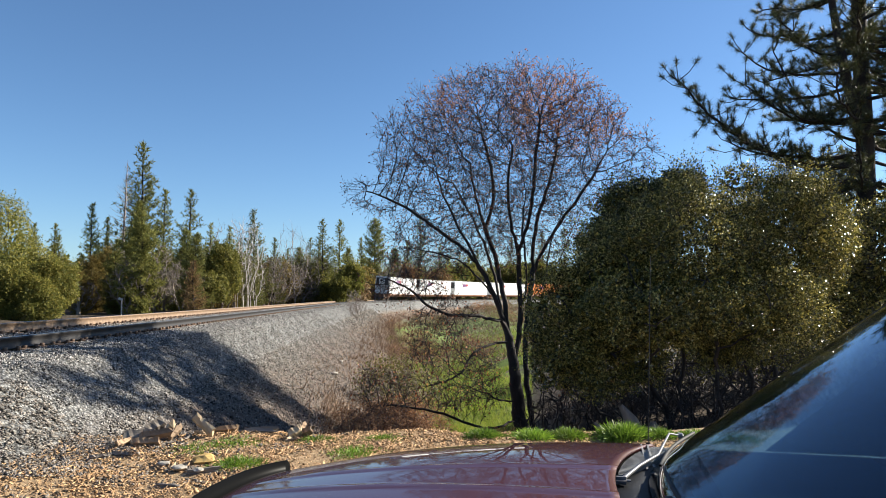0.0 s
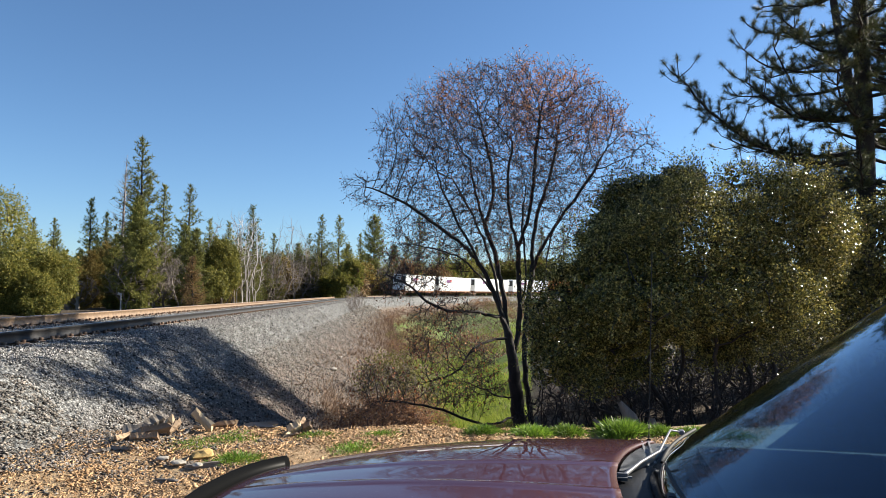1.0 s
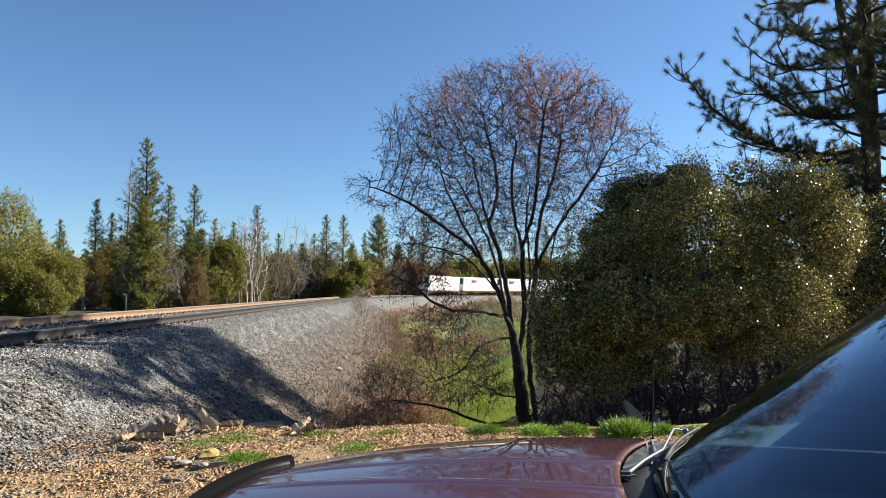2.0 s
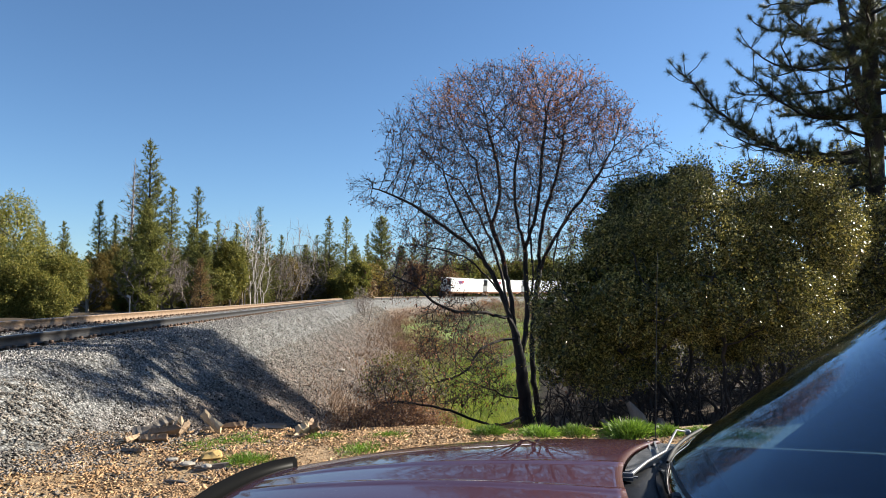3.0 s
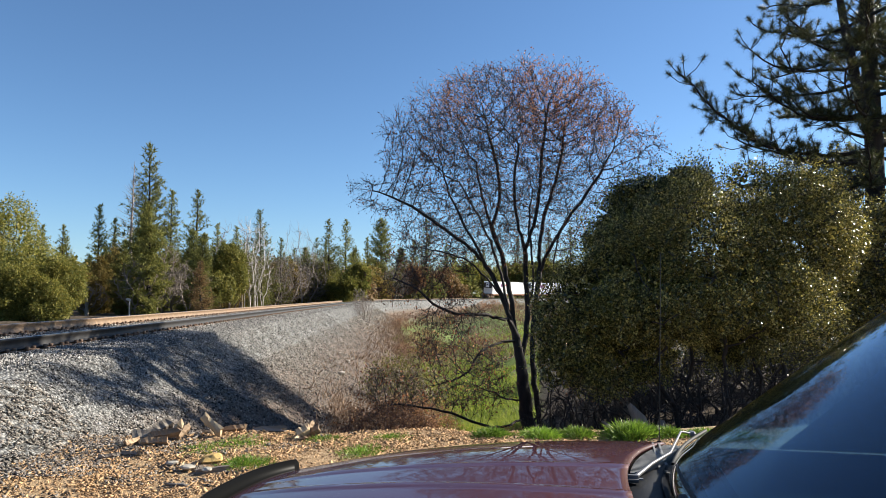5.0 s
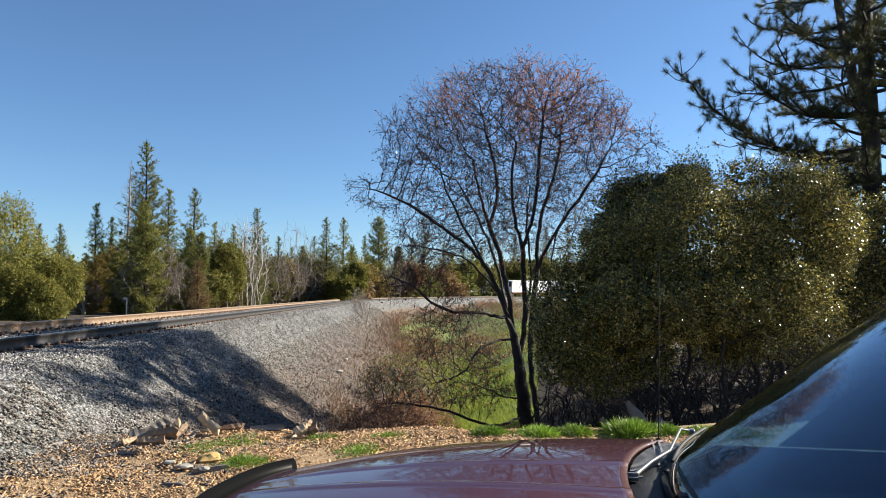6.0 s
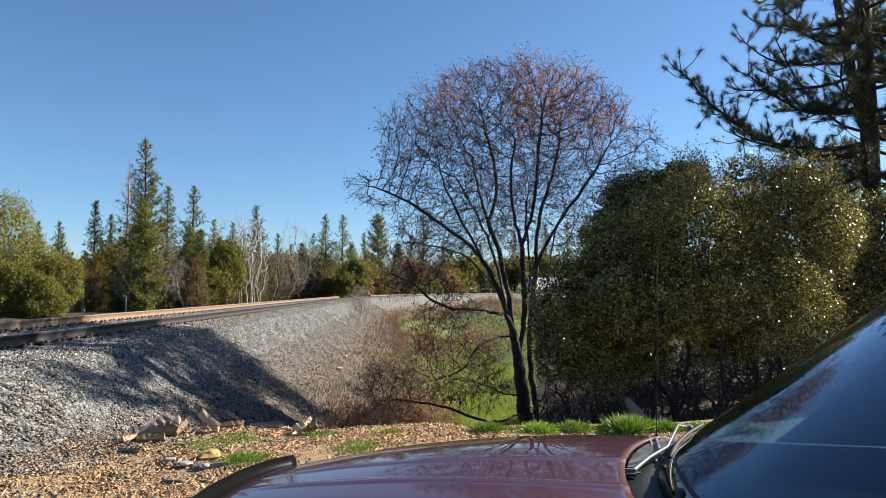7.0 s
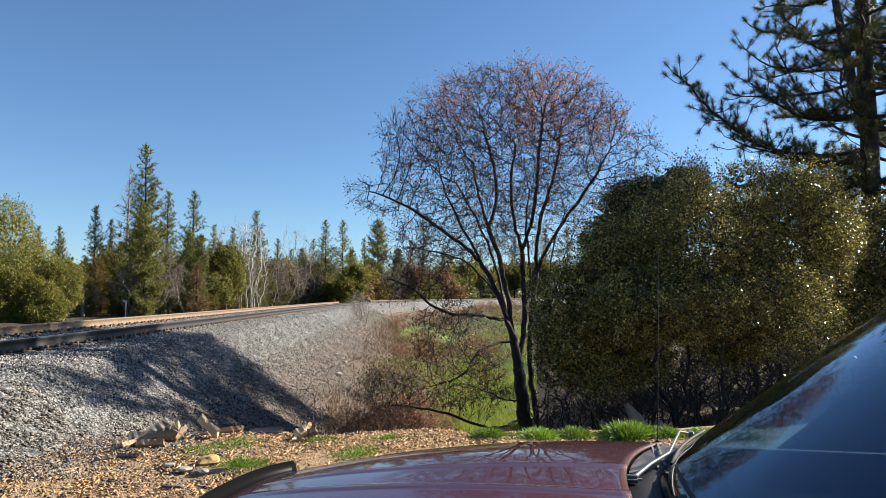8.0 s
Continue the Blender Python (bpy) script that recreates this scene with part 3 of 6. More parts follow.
def build_wagon():
    """One platform of a spine wagon; local y forward, z 0 on the rails."""
    w = empty("spine_wagon", Matrix(), "rust-brown spine wagon carrying a container", "rail wagon", "wagons of the train")
    part("centre_sill", box((0.5, 17.2, 0.45), (0, 0, 0.80), 0.03), CAR_BROWN, w)
    for y in (-7.2, -2.4, 2.4, 7.2):
        part("cross_arm", box((2.5, 0.42, 0.22), (0, y, 0.95), 0.02), CAR_BROWN, w)
    for sx in (-1, 1):
        part("side_ledge", box((0.16, 15.4, 0.12), (sx * 1.2, 0, 1.0), 0.01), CAR_BROWN, w)
        part("end_ladder", box((0.35, 0.06, 0.9), (sx * 1.05, -8.3, 0.75)), CAR_BROWN, w)
    sets = []
    for y in (-8.1, ):
        bm = bmesh.new()
        for sx in (-1, 1):
            add_box(bm, (0.16, 2.4, 0.24), (sx * 0.98, y, 0.55), 0.03)
            add_box(bm, (0.14, 0.5, 0.42), (sx * 0.98, y, 0.48), 0.03)
        add_box(bm, (2.2, 0.35, 0.3), (0, y, 0.58), 0.03)
        part("bogie_frame", bm, RUST, w, "rusty cast bogie frame")
        for dy in (-0.89, 0.89):
            bm = bmesh.new()
            turn = Matrix.Rotation(radians(90), 4, "Y")
            for sx in (-1, 1):
                add_cyl(bm, 0.46, 0.46, 0.11, Matrix.Translation((sx * 0.77, 0, 0)) @ turn, 28)
                add_cyl(bm, 0.49, 0.49, 0.03, Matrix.Translation((sx * 0.70, 0, 0)) @ turn, 28)
                for k in range(6):                        # cast ribs on the wheel's face
                    a = k * math.pi / 3
                    add_box(bm, (0.03, 0.05, 0.2), (sx * 0.84, 0.27 * math.sin(a), 0.27 * math.cos(a)), turn=Matrix.Rotation(-a, 4, "X"))
            add_cyl(bm, 0.09, 0.09, 2.0, turn, 12)
            ob = part("wheelset", bm, WHEEL_STEEL, w, "steel wheels on an axle")
            ob.matrix_basis = pose(0, y + dy, 0.46)
            sets.append((ob, y + dy))
    return w, sets


def build_train():
    """Pairs of (wagon, container, distance behind the last one's centre) and the wheelsets."""
    units = []
    texts = ["white refrigerated container with a dark cooling unit, last on the train", "long white container with a small red and violet mark"]
    first_c = build_container(BOX_WHITE, texts[0])
    orange = build_container(BOX_ORANGE, "long orange container on a spine wagon")
    for k in range(7):
        w, sets = build_wagon()
        if k == 0:
            c = first_c
        elif k < 4:
            c = tagged(copy_thing(first_c, Matrix()), texts[1])
        elif k == 4:
            c = orange
        else:
            c = copy_thing(orange, Matrix())
        units.append((w, c, k * GAP, sets))
    return units


TRAIN = build_train()
TRAIN_S0, TRAIN_V = 103.8 + 8.1, 10.5        # the last container's centre at the start; metres a second


def rail_pose(s, z=0.0):
    a, b = on_line(np.array([s - 5.6]))[0], on_line(np.array([s + 5.6]))[0]
    mid = (a + b) / 2
    h = math.degrees(math.atan2(b[0] - a[0], b[1] - a[1]))
    lean = math.degrees(math.atan(CANT))
    return pose(mid[0], mid[1], RAIL_Z + 0.755 * CANT, 0, 0, -h) @ pose(0, 0, 0, 0, lean, 0) @ pose(0, 0, z)


# ---- the parked car; local x forward, y to its left, z up ----
CAR_YAW = 166.8
CAR_AT = (0.637, 1.731, -0.021)                   # under the middle of the windscreen's foot


def car_paint():
    m, nt, b = material("maroon_paint_mat", 0.35, 0.2, 0.5)
    co = nt.nodes.new("ShaderNodeTexCoord").outputs["Object"]
    f = noise_tex(nt, 2.2, 6, 0.6, co)
    g = noise_tex(nt, 90, 4, 0.7, co)
    c = mix(nt, f, (0.050, 0.0075, 0.008), (0.078, 0.011, 0.012))
    dust = ramp(nt, g, [(0.60, (0, 0, 0)), (0.78, (0.5, 0.5, 0.5))])
    nt.links.new(mix(nt, dust, c, (0.26, 0.17, 0.13)), b.inputs["Base Color"])
    nt.links.new(calc(nt, "MULTIPLY_ADD", f, 0.2, 0.32), b.inputs["Roughness"])
    b.inputs["Coat Weight"].default_value = 1.0
    nt.links.new(calc(nt, "MULTIPLY_ADD", f, 0.05, 0.0), b.inputs["Coat Roughness"])
    bump(nt, b, f, 0.002, 0.06)
    return m


def glass_mat():
    """Dusty laminated windscreen glass; its blue base colour stands in for reflected sky."""
    m, nt, b = material("windscreen_mat", 0.02, 0, 0.5)
    b.inputs["Base Color"].default_value = (0.12, 0.30, 0.56, 1)
    b.inputs["Transmission Weight"].default_value = 1.0
    b.inputs["IOR"].default_value = 1.7
    return m


PAINT = car_paint()
TRIM = grained("black_trim_mat", (0.007, 0.008, 0.010), (0.020, 0.021, 0.025), 60, 0.55, 0.0005, spec=0.2)
GREYTRIM = grained("grey_trim_mat", (0.14, 0.14, 0.14), (0.27, 0.27, 0.265), 40, 0.5, 0.0005)
RUBBER = grained("rubber_mat", (0.012, 0.012, 0.012), (0.03, 0.03, 0.03), 30, 0.7, 0.002)
SMOKED, _nt, _b = material("smoked_plastic_mat", 0.3, 0, 0.015)
_b.inputs["Base Color"].default_value = (0.006, 0.006, 0.006, 1)
GLASS = glass_mat()
# near-black glass added at sides and rear to keep the cabin dark
DIMMING_GLASS = glass_mat()
DIMMING_GLASS.name = "privacy_glass_mat"
DIMMING_GLASS.node_tree.nodes["Principled BSDF"].inputs["Base Color"].default_value = (0.012, 0.02, 0.03, 1)
CHROME, _nt, _b = material("bare_metal_mat", 0.42, 0.3)
_b.inputs["Base Color"].default_value = (0.15, 0.15, 0.16, 1)
CLOTH = grained("dash_mat", (0.002, 0.0025, 0.003), (0.006, 0.007, 0.008), 60, 0.9, 0.001, spec=0.02)


def hood_top(u, v):
    """Height of the bonnet: u from 0 at its rear to 1 at its nose, v from -1 to 1 across."""
    z = 1.094 - 0.004 * u - 0.097 * u ** 2.2 - 0.044 * np.abs(v) ** 2.2 - 0.02 * smooth((np.abs(v) - 0.92) / 0.08) - 0.03 * smooth((u - 0.985) / 0.015)
    for c in (0.194, ):
        centre = c - 0.093 * u
        z = z + 0.006 * np.exp(-((np.abs(v) - centre) / 0.016) ** 2) * smooth((1.0 - u) / 0.25)
    return z


def hood_half(u):
    return 0.70 - 0.036 * u - 0.10 * smooth((u - 0.7) / 0.3)


def hood_rear(v):
    return 0.204 - 0.159 * np.abs(v) ** 2.0


def hood_xy(u, v):
    rear = hood_rear(v)
    nose = 1.304 - 0.192 * np.abs(v) ** 2.5
    return rear + (nose - rear) * u, v * hood_half(u)


def build_car():
    car = empty("car", pose(*CAR_AT, 0, 0, CAR_YAW), "dusty dark maroon car parked on the yard", "car")
    us, vs = np.linspace(0, 1, 46), np.linspace(-1, 1, 97)
    U, V = np.meshgrid(us, vs, indexing="ij")
    x, y = hood_xy(U, V)
    z = hood_top(U, V)
    v = np.stack([x.ravel(), y.ravel(), z.ravel()], 1)
    me = mesh_from("bonnet", v, sheet(len(vs), len(us)), PAINT, True)
    bonnet = part("bonnet", me, parent=car, label="maroon bonnet with raised creases, dusty")
    so = bonnet.modifiers.new("thick", "SOLIDIFY")
    so.thickness, so.offset = 0.012, -1
    # smoked deflector along the nose
    vv = np.linspace(-0.585, 0.585, 60)
    rows = []
    for up, out in ((-0.05, 0.004), (0.038, 0.016)):
        hx, hy = hood_xy(np.ones_like(vv), vv)
        n = np.stack([np.gradient(hy), -np.gradient(hx)], 1)
        n = unit(n) * np.sign(n[30, 0])
        end = 1 - smooth((np.abs(vv) - 0.565) / 0.02) * 0.35
        rows.append(np.stack([hx + n[:, 0] * out, hy + n[:, 1] * out, hood_top(np.full_like(vv, 0.98), vv) + up * end], 1))
    me = mesh_from("bug_deflector", np.concatenate(rows), sheet(60, 2), SMOKED)
    defl = part("bug_deflector", me, parent=car, label="black smoked plastic deflector")
    so = defl.modifiers.new("thick", "SOLIDIFY")
    so.thickness = 0.004
    # wings beside the bonnet, running down to the sills
    for side in (-1, 1):
        bm = bmesh.new()
        prof = [(0.0, 0.0), (0.055, -0.015), (0.10, -0.06), (0.125, -0.16), (0.135, -0.40), (0.10, -0.60)]
        rings = []
        for u in np.linspace(-0.25, 1.0, 22):
            uu = max(u, 0.0)
            hx, hy = hood_xy(np.array([uu]), np.array([0.985 * side]))
            hx = hx + (u - uu) * 1.2
            hz = float(hood_top(np.array([uu]), np.array([0.985])).item())
            if u < 0:
                hz = hz + 0.01
            rings.append([bm.verts.new((hx.item(), hy.item() + side * (a + 0.006), hz + b)) for a, b in prof])
        for r0, r1 in zip(rings, rings[1:]):
            for k in range(len(prof) - 1):
                bm.faces.new((r0[k], r0[k + 1], r1[k + 1], r1[k]))
        wing = part("front_wing", bm, PAINT, car, smooth=True)
        so = wing.modifiers.new("thick", "SOLIDIFY")
        so.thickness = 0.01
    # nose, bumper, lamps
    part("front_bumper", box((0.22, 1.62, 0.26), (1.42, 0, 0.55), 0.06, segs=3), TRIM, car)
    part("grille", box((0.08, 1.05, 0.17), (1.33, 0, 0.80), 0.02, segs=2), TRIM, car)
    for s in (-1, 1):
        part("headlight", box((0.12, 0.26, 0.16), (1.24, s * 0.62, 0.80), 0.03, segs=2), GREYTRIM, car, "clear headlight")
    part("inner_bay", box((1.1, 1.15, 0.4), (0.68, 0, 0.68), 0.05), TRIM, car)
    # windscreen: foot bowed forward, top bowed less
    W0, W1, RISE, BACK = 0.66, 0.58, 0.67, 0.84
    uu, ww = np.linspace(0, 1, 20), np.linspace(-1, 1, 41)
    U, Wv = np.meshgrid(uu, ww, indexing="ij")
    half = W0 + (W1 - W0) * U
    gx = 0.12 - 0.187 * Wv ** 2 * (1 - 0.45 * U) - 0.05 * U - BACK * U
    gz = 1.085 + RISE * U - 0.04 * U * U + 0.0 * Wv
    v = np.stack([gx.ravel(), (Wv * half).ravel(), gz.ravel()], 1)
    ws = part("windscreen", mesh_from("windscreen", v, sheet(41, 20), GLASS, True), parent=car, label="sloping glass windscreen with tree reflections")
    so = ws.modifiers.new("thick", "SOLIDIFY")
    so.thickness, so.offset = 0.006, -1
    # black band round the glass
    for s in (-1, 1):
        pts = [(-0.067 + 0.034 * t - BACK * t, s * (W0 + (W1 - W0) * t + 0.004), 1.072 + RISE * t - 0.04 * t * t) for t in np.linspace(0, 1.0, 12)]
        v, f = polyline_tube(pts, [0.013] * 12, 8)
        part("windscreen_pillar", mesh_from("windscreen_pillar", v, f, TRIM, True), parent=car)
    # scuttle: black tray between bonnet and glass, with a slotted grille
    wv = np.linspace(-1, 1, 49)
    fr = np.stack([hood_rear(wv) + 0.05, wv * 0.70, np.full(49, 1.076) - 0.044 * np.abs(wv) ** 2.2], 1)
    md = np.stack([0.12 - 0.187 * wv ** 2 + 0.045, wv * 0.69, np.full(49, 1.070) - 0.03 * np.abs(wv) ** 2], 1)
    bk = np.stack([0.12 - 0.187 * wv ** 2 - 0.008, wv * 0.675, np.full(49, 1.082)], 1)
    me = mesh_from("scuttle", np.concatenate([fr, md, bk]), sheet(49, 3), TRIM, True)
    sc = part("scuttle", me, parent=car, label="black plastic scuttle panel")
    so = sc.modifiers.new("thick", "SOLIDIFY")
    so.thickness, so.offset = 0.01, -1
    bm = bmesh.new()
    for k in range(34):
        t = -0.17 - k * 0.0222
        yy = t * 0.70
        x0 = float(hood_rear(np.array([abs(t)])).item()) - 0.004
        x1 = float(np.interp(-yy, [0.08, 0.318, 0.533, 0.62], [0.188, 0.076, 0.025, 0.0])) + 0.012
        if x0 - x1 > 0.01:
            add_box(bm, (x0 - x1, 0.0045, 0.012), ((x0 + x1) / 2, yy, 1.086 - 0.036 * t * t))
    for a in (0.3, 0.7):
        add_box(bm, (0.006, 0.34, 0.008), (0.075 + 0.05 * a, -0.42, 1.074))
    part("scuttle_grille", bm, GREYTRIM, car, "grey slotted air grille")
    # two wipers
    for arm, blade, metal in (([(0.188, -0.08, 1.085), (0.135, -0.20, 1.098), (0.076, -0.318, 1.105), (0.025, -0.533, 1.128), (-0.016, -0.595, 1.112)], [(0.078, -0.20, 1.10), (-0.062, -0.62, 1.118)], CHROME),
                              ([(0.17, 0.42, 1.085), (0.12, 0.30, 1.10), (0.09, 0.2, 1.118)], [(0.072, -0.135, 1.112), (0.03, 0.5, 1.135)], TRIM)):
        a = np.array(arm)
        w = part("wiper", box((0.05, 0.034, 0.02), tuple(a[0]), 0.012, segs=2), metal, car, "windscreen wiper")
        v, f = polyline_tube(a, np.linspace(0.0065, 0.003, len(a)) if metal is CHROME else np.full(len(a), 0.009), 6)
        part("wiper_arm", mesh_from("wiper_arm", v, f, metal, True), parent=w, label="bent wiper arm")
        t = np.linspace(0, 1, 9)[:, None]
        q = np.array(blade[0]) + (np.array(blade[1]) - np.array(blade[0])) * t + np.array([0.02, 0, 0]) * np.sin(t * np.pi)
        v, f = polyline_tube(q, [0.0055] * 9, 6)
        part("wiper_blade", mesh_from("wiper_blade", v, f, RUBBER, True), parent=w, label="black rubber blade")
        part("blade_clip", box((0.02, 0.036, 0.014), tuple(a[-1]), 0.004), metal, w)
    # whip aerial on the far wing
    v, f = tubes([(0.075, -0.81, 0.98), (0.075, -0.81, 1.04)], [(0.075, -0.81, 1.04), (0.054, -0.815, 1.725)], [0.016, 0.0019], [0.008, 0.0012], 8)
    part("aerial", mesh_from("aerial", v, f, TRIM, True), parent=car, label="thin whip aerial")
    # cabin: dash, seats' bulk, roof, doors, tail
    part("dashboard", box((0.62, 1.3, 0.16), (-0.32, 0, 0.99), 0.05, segs=3), CLOTH, car, "dark padded dashboard")
    part("roof", box((1.9, 1.22, 0.06), (-1.78, 0, 1.73), 0.028, segs=3), PAINT, car)
    for s in (-1, 1):
        part("door", box((1.05, 0.07, 0.62), (-0.72, s * 0.79, 0.72), 0.03, segs=2), PAINT, car)
        part("rear_door", box((0.95, 0.07, 0.62), (-1.75, s * 0.79, 0.72), 0.03, segs=2), PAINT, car)
        part("rear_wing", box((1.1, 0.09, 0.66), (-2.8, s * 0.785, 0.74), 0.03, segs=2), PAINT, car)
        for x in (-1.25, -2.25, -2.72):
            v, f = tubes([(x + 0.02, s * 0.76, 1.03)], [(x - 0.05, s * 0.61, 1.72)], [0.03], [0.03], 8)
            part("side_pillar", mesh_from("side_pillar", v, f, PAINT, True), parent=car)
        part("sill", box((2.4, 0.1, 0.16), (-1.2, s * 0.77, 0.36), 0.03, segs=2), PAINT, car)
    part("tailgate", box((0.08, 1.5, 0.7), (-3.33, 0, 0.74), 0.03, segs=2), PAINT, car)
    part("rear_window", box((0.02, 1.15, 0.5), (-2.98, 0, 1.34), 0.0, turn=Matrix.Rotation(radians(38), 4, "Y")), DIMMING_GLASS, car)
    part("rear_bumper", box((0.18, 1.6, 0.22), (-3.42, 0, 0.5), 0.05, segs=3), TRIM, car)
    part("floor_pan", box((4.3, 1.4, 0.12), (-0.95, 0, 0.38), 0.03), TRIM, car)
    for y in (-0.36, 0.36):
        seat = part("front_seat", box((0.5, 0.5, 0.2), (-1.0, y, 0.68), 0.06, segs=3), CLOTH, car)
        part("backrest", box((0.14, 0.48, 0.62), (-1.27, y, 1.0), 0.06, turn=Matrix.Rotation(radians(-12), 4, "Y"), segs=3), CLOTH, seat)
    part("rear_bench", box((0.5, 1.25, 0.22), (-1.95, 0, 0.66), 0.06, segs=3), CLOTH, car)
    part("rear_backrest", box((0.16, 1.25, 0.75), (-2.25, 0, 1.0), 0.06, turn=Matrix.Rotation(radians(-14), 4, "Y"), segs=3), CLOTH, car)
    part("headliner", box((1.8, 1.12, 0.02), (-1.8, 0, 1.685)), CLOTH, car)
    for s in (-1, 1):
        for shape in (((-0.30, 1.05), (-0.86, 1.56), (-1.20, 1.58), (-1.20, 1.05)), ((-1.30, 1.05), (-1.28, 1.58), (-2.15, 1.58), (-2.20, 1.05))):
            bm = bmesh.new()
            inner = [bm.verts.new((x, s * (0.715 - (z - 1.05) * 0.20), z)) for x, z in shape]
            outer = [bm.verts.new((x, s * (0.720 - (z - 1.05) * 0.20), z)) for x, z in shape]
            bm.faces.new(inner)
            bm.faces.new(outer[::-1])
            for k in range(4):
                bm.faces.new((inner[k], inner[(k + 1) % 4], outer[(k + 1) % 4], outer[k]))
            part("side_window", bm, DIMMING_GLASS, car, "side window with glass darkened to dim the cabin")
    bm = bmesh.new()
    wheel_at = pose(-0.62, 0.36, 1.05, 0, -65, 0)
    rings = [[bm.verts.new(wheel_at @ Vector(((0.18 + 0.014 * math.cos(b)) * math.cos(a), (0.18 + 0.014 * math.cos(b)) * math.sin(a), 0.014 * math.sin(b)))) for b in [k * math.pi / 4 for k in range(8)]] for a in [k * math.pi / 16 for k in range(32)]]
    for i in range(32):
        for k in range(8):
            bm.faces.new((rings[i][k], rings[(i + 1) % 32][k], rings[(i + 1) % 32][(k + 1) % 8], rings[i][(k + 1) % 8]))
    add_box(bm, (0.34, 0.05, 0.02), turn=wheel_at)
    part("steering_wheel", bm, TRIM, car, smooth=True)
    for x in (0.75, -2.35):
        for s in (-1, 1):
            bm = bmesh.new()
            turn = pose(x, s * 0.72, 0.34, 90, 0, 0)
            add_cyl(bm, 0.34, 0.34, 0.2, turn, 40)
            wheel = part("wheel", bm, RUBBER, car, "black tyre")
            bm = bmesh.new()
            add_cyl(bm, 0.2, 0.2, 0.21, turn, 32)
            for k in range(5):
                a = k * 2 * math.pi / 5
                add_box(bm, (0.05, 0.02, 0.16), (x + 0.1 * math.sin(a), s * 0.83, 0.34 + 0.1 * math.cos(a)), turn=Matrix.Rotation(a, 4, "Y"))
            part("rim", bm, GREYTRIM, wheel, "grey wheel rim")
    return car


build_car()


# ---- trees ----
def tree_base(name, x, y, label, category, z=None, turn=0.0, size=1.0, group=""):
    gz = float(ground_z(np.array([x]), np.array([y]))[0]) if z is None else z
    return empty(name, pose(x, y, gz, 0, 0, turn) @ Matrix.Scale(size, 4), label, category, group)


def limb_mesh(name, nodes, par, r, mat, thick=0.0, thin=1e9, sides=6):
    k = np.where(par >= 0)[0]
    k = k[(r[k] >= thick) & (r[k] < thin)]
    a, b = nodes[par[k]], nodes[k]
    ra = np.minimum(r[par[k]] * 0.95, r[k] * np.where(r[k] > 0.025, 2.3, 1.35))
    way = unit(b - a) * (r[k] * 0.45)[:, None]
    v, f = tubes(a - way, b + way, ra, r[k], sides)
    return mesh_from(name, v, f, mat, True)


def twig_set(tips, dirs, count, length, radius, g):
    """Fine forked twigs at the ends of the limbs: segments and their ends."""
    p = np.repeat(tips, count, 0)
    d = unit(np.repeat(dirs, count, 0) + g.normal(size=p.shape) * 0.55 + [0, 0, 0.18])
    L = g.uniform(0.4, 1.0, len(p))[:, None] * length
    mid = p + d * L * 0.5
    d2 = unit(d + g.normal(size=d.shape) * 0.35)
    end = mid + d2 * L * 0.5
    v1, f1 = tubes(p, mid, np.full(len(p), radius), np.full(len(p), radius * 0.8), 3)
    v2, f2 = tubes(mid, end, np.full(len(p), radius * 0.8), np.full(len(p), radius * 0.5), 3)
    return join((v1, f1), (v2, f2)), mid, end, d2


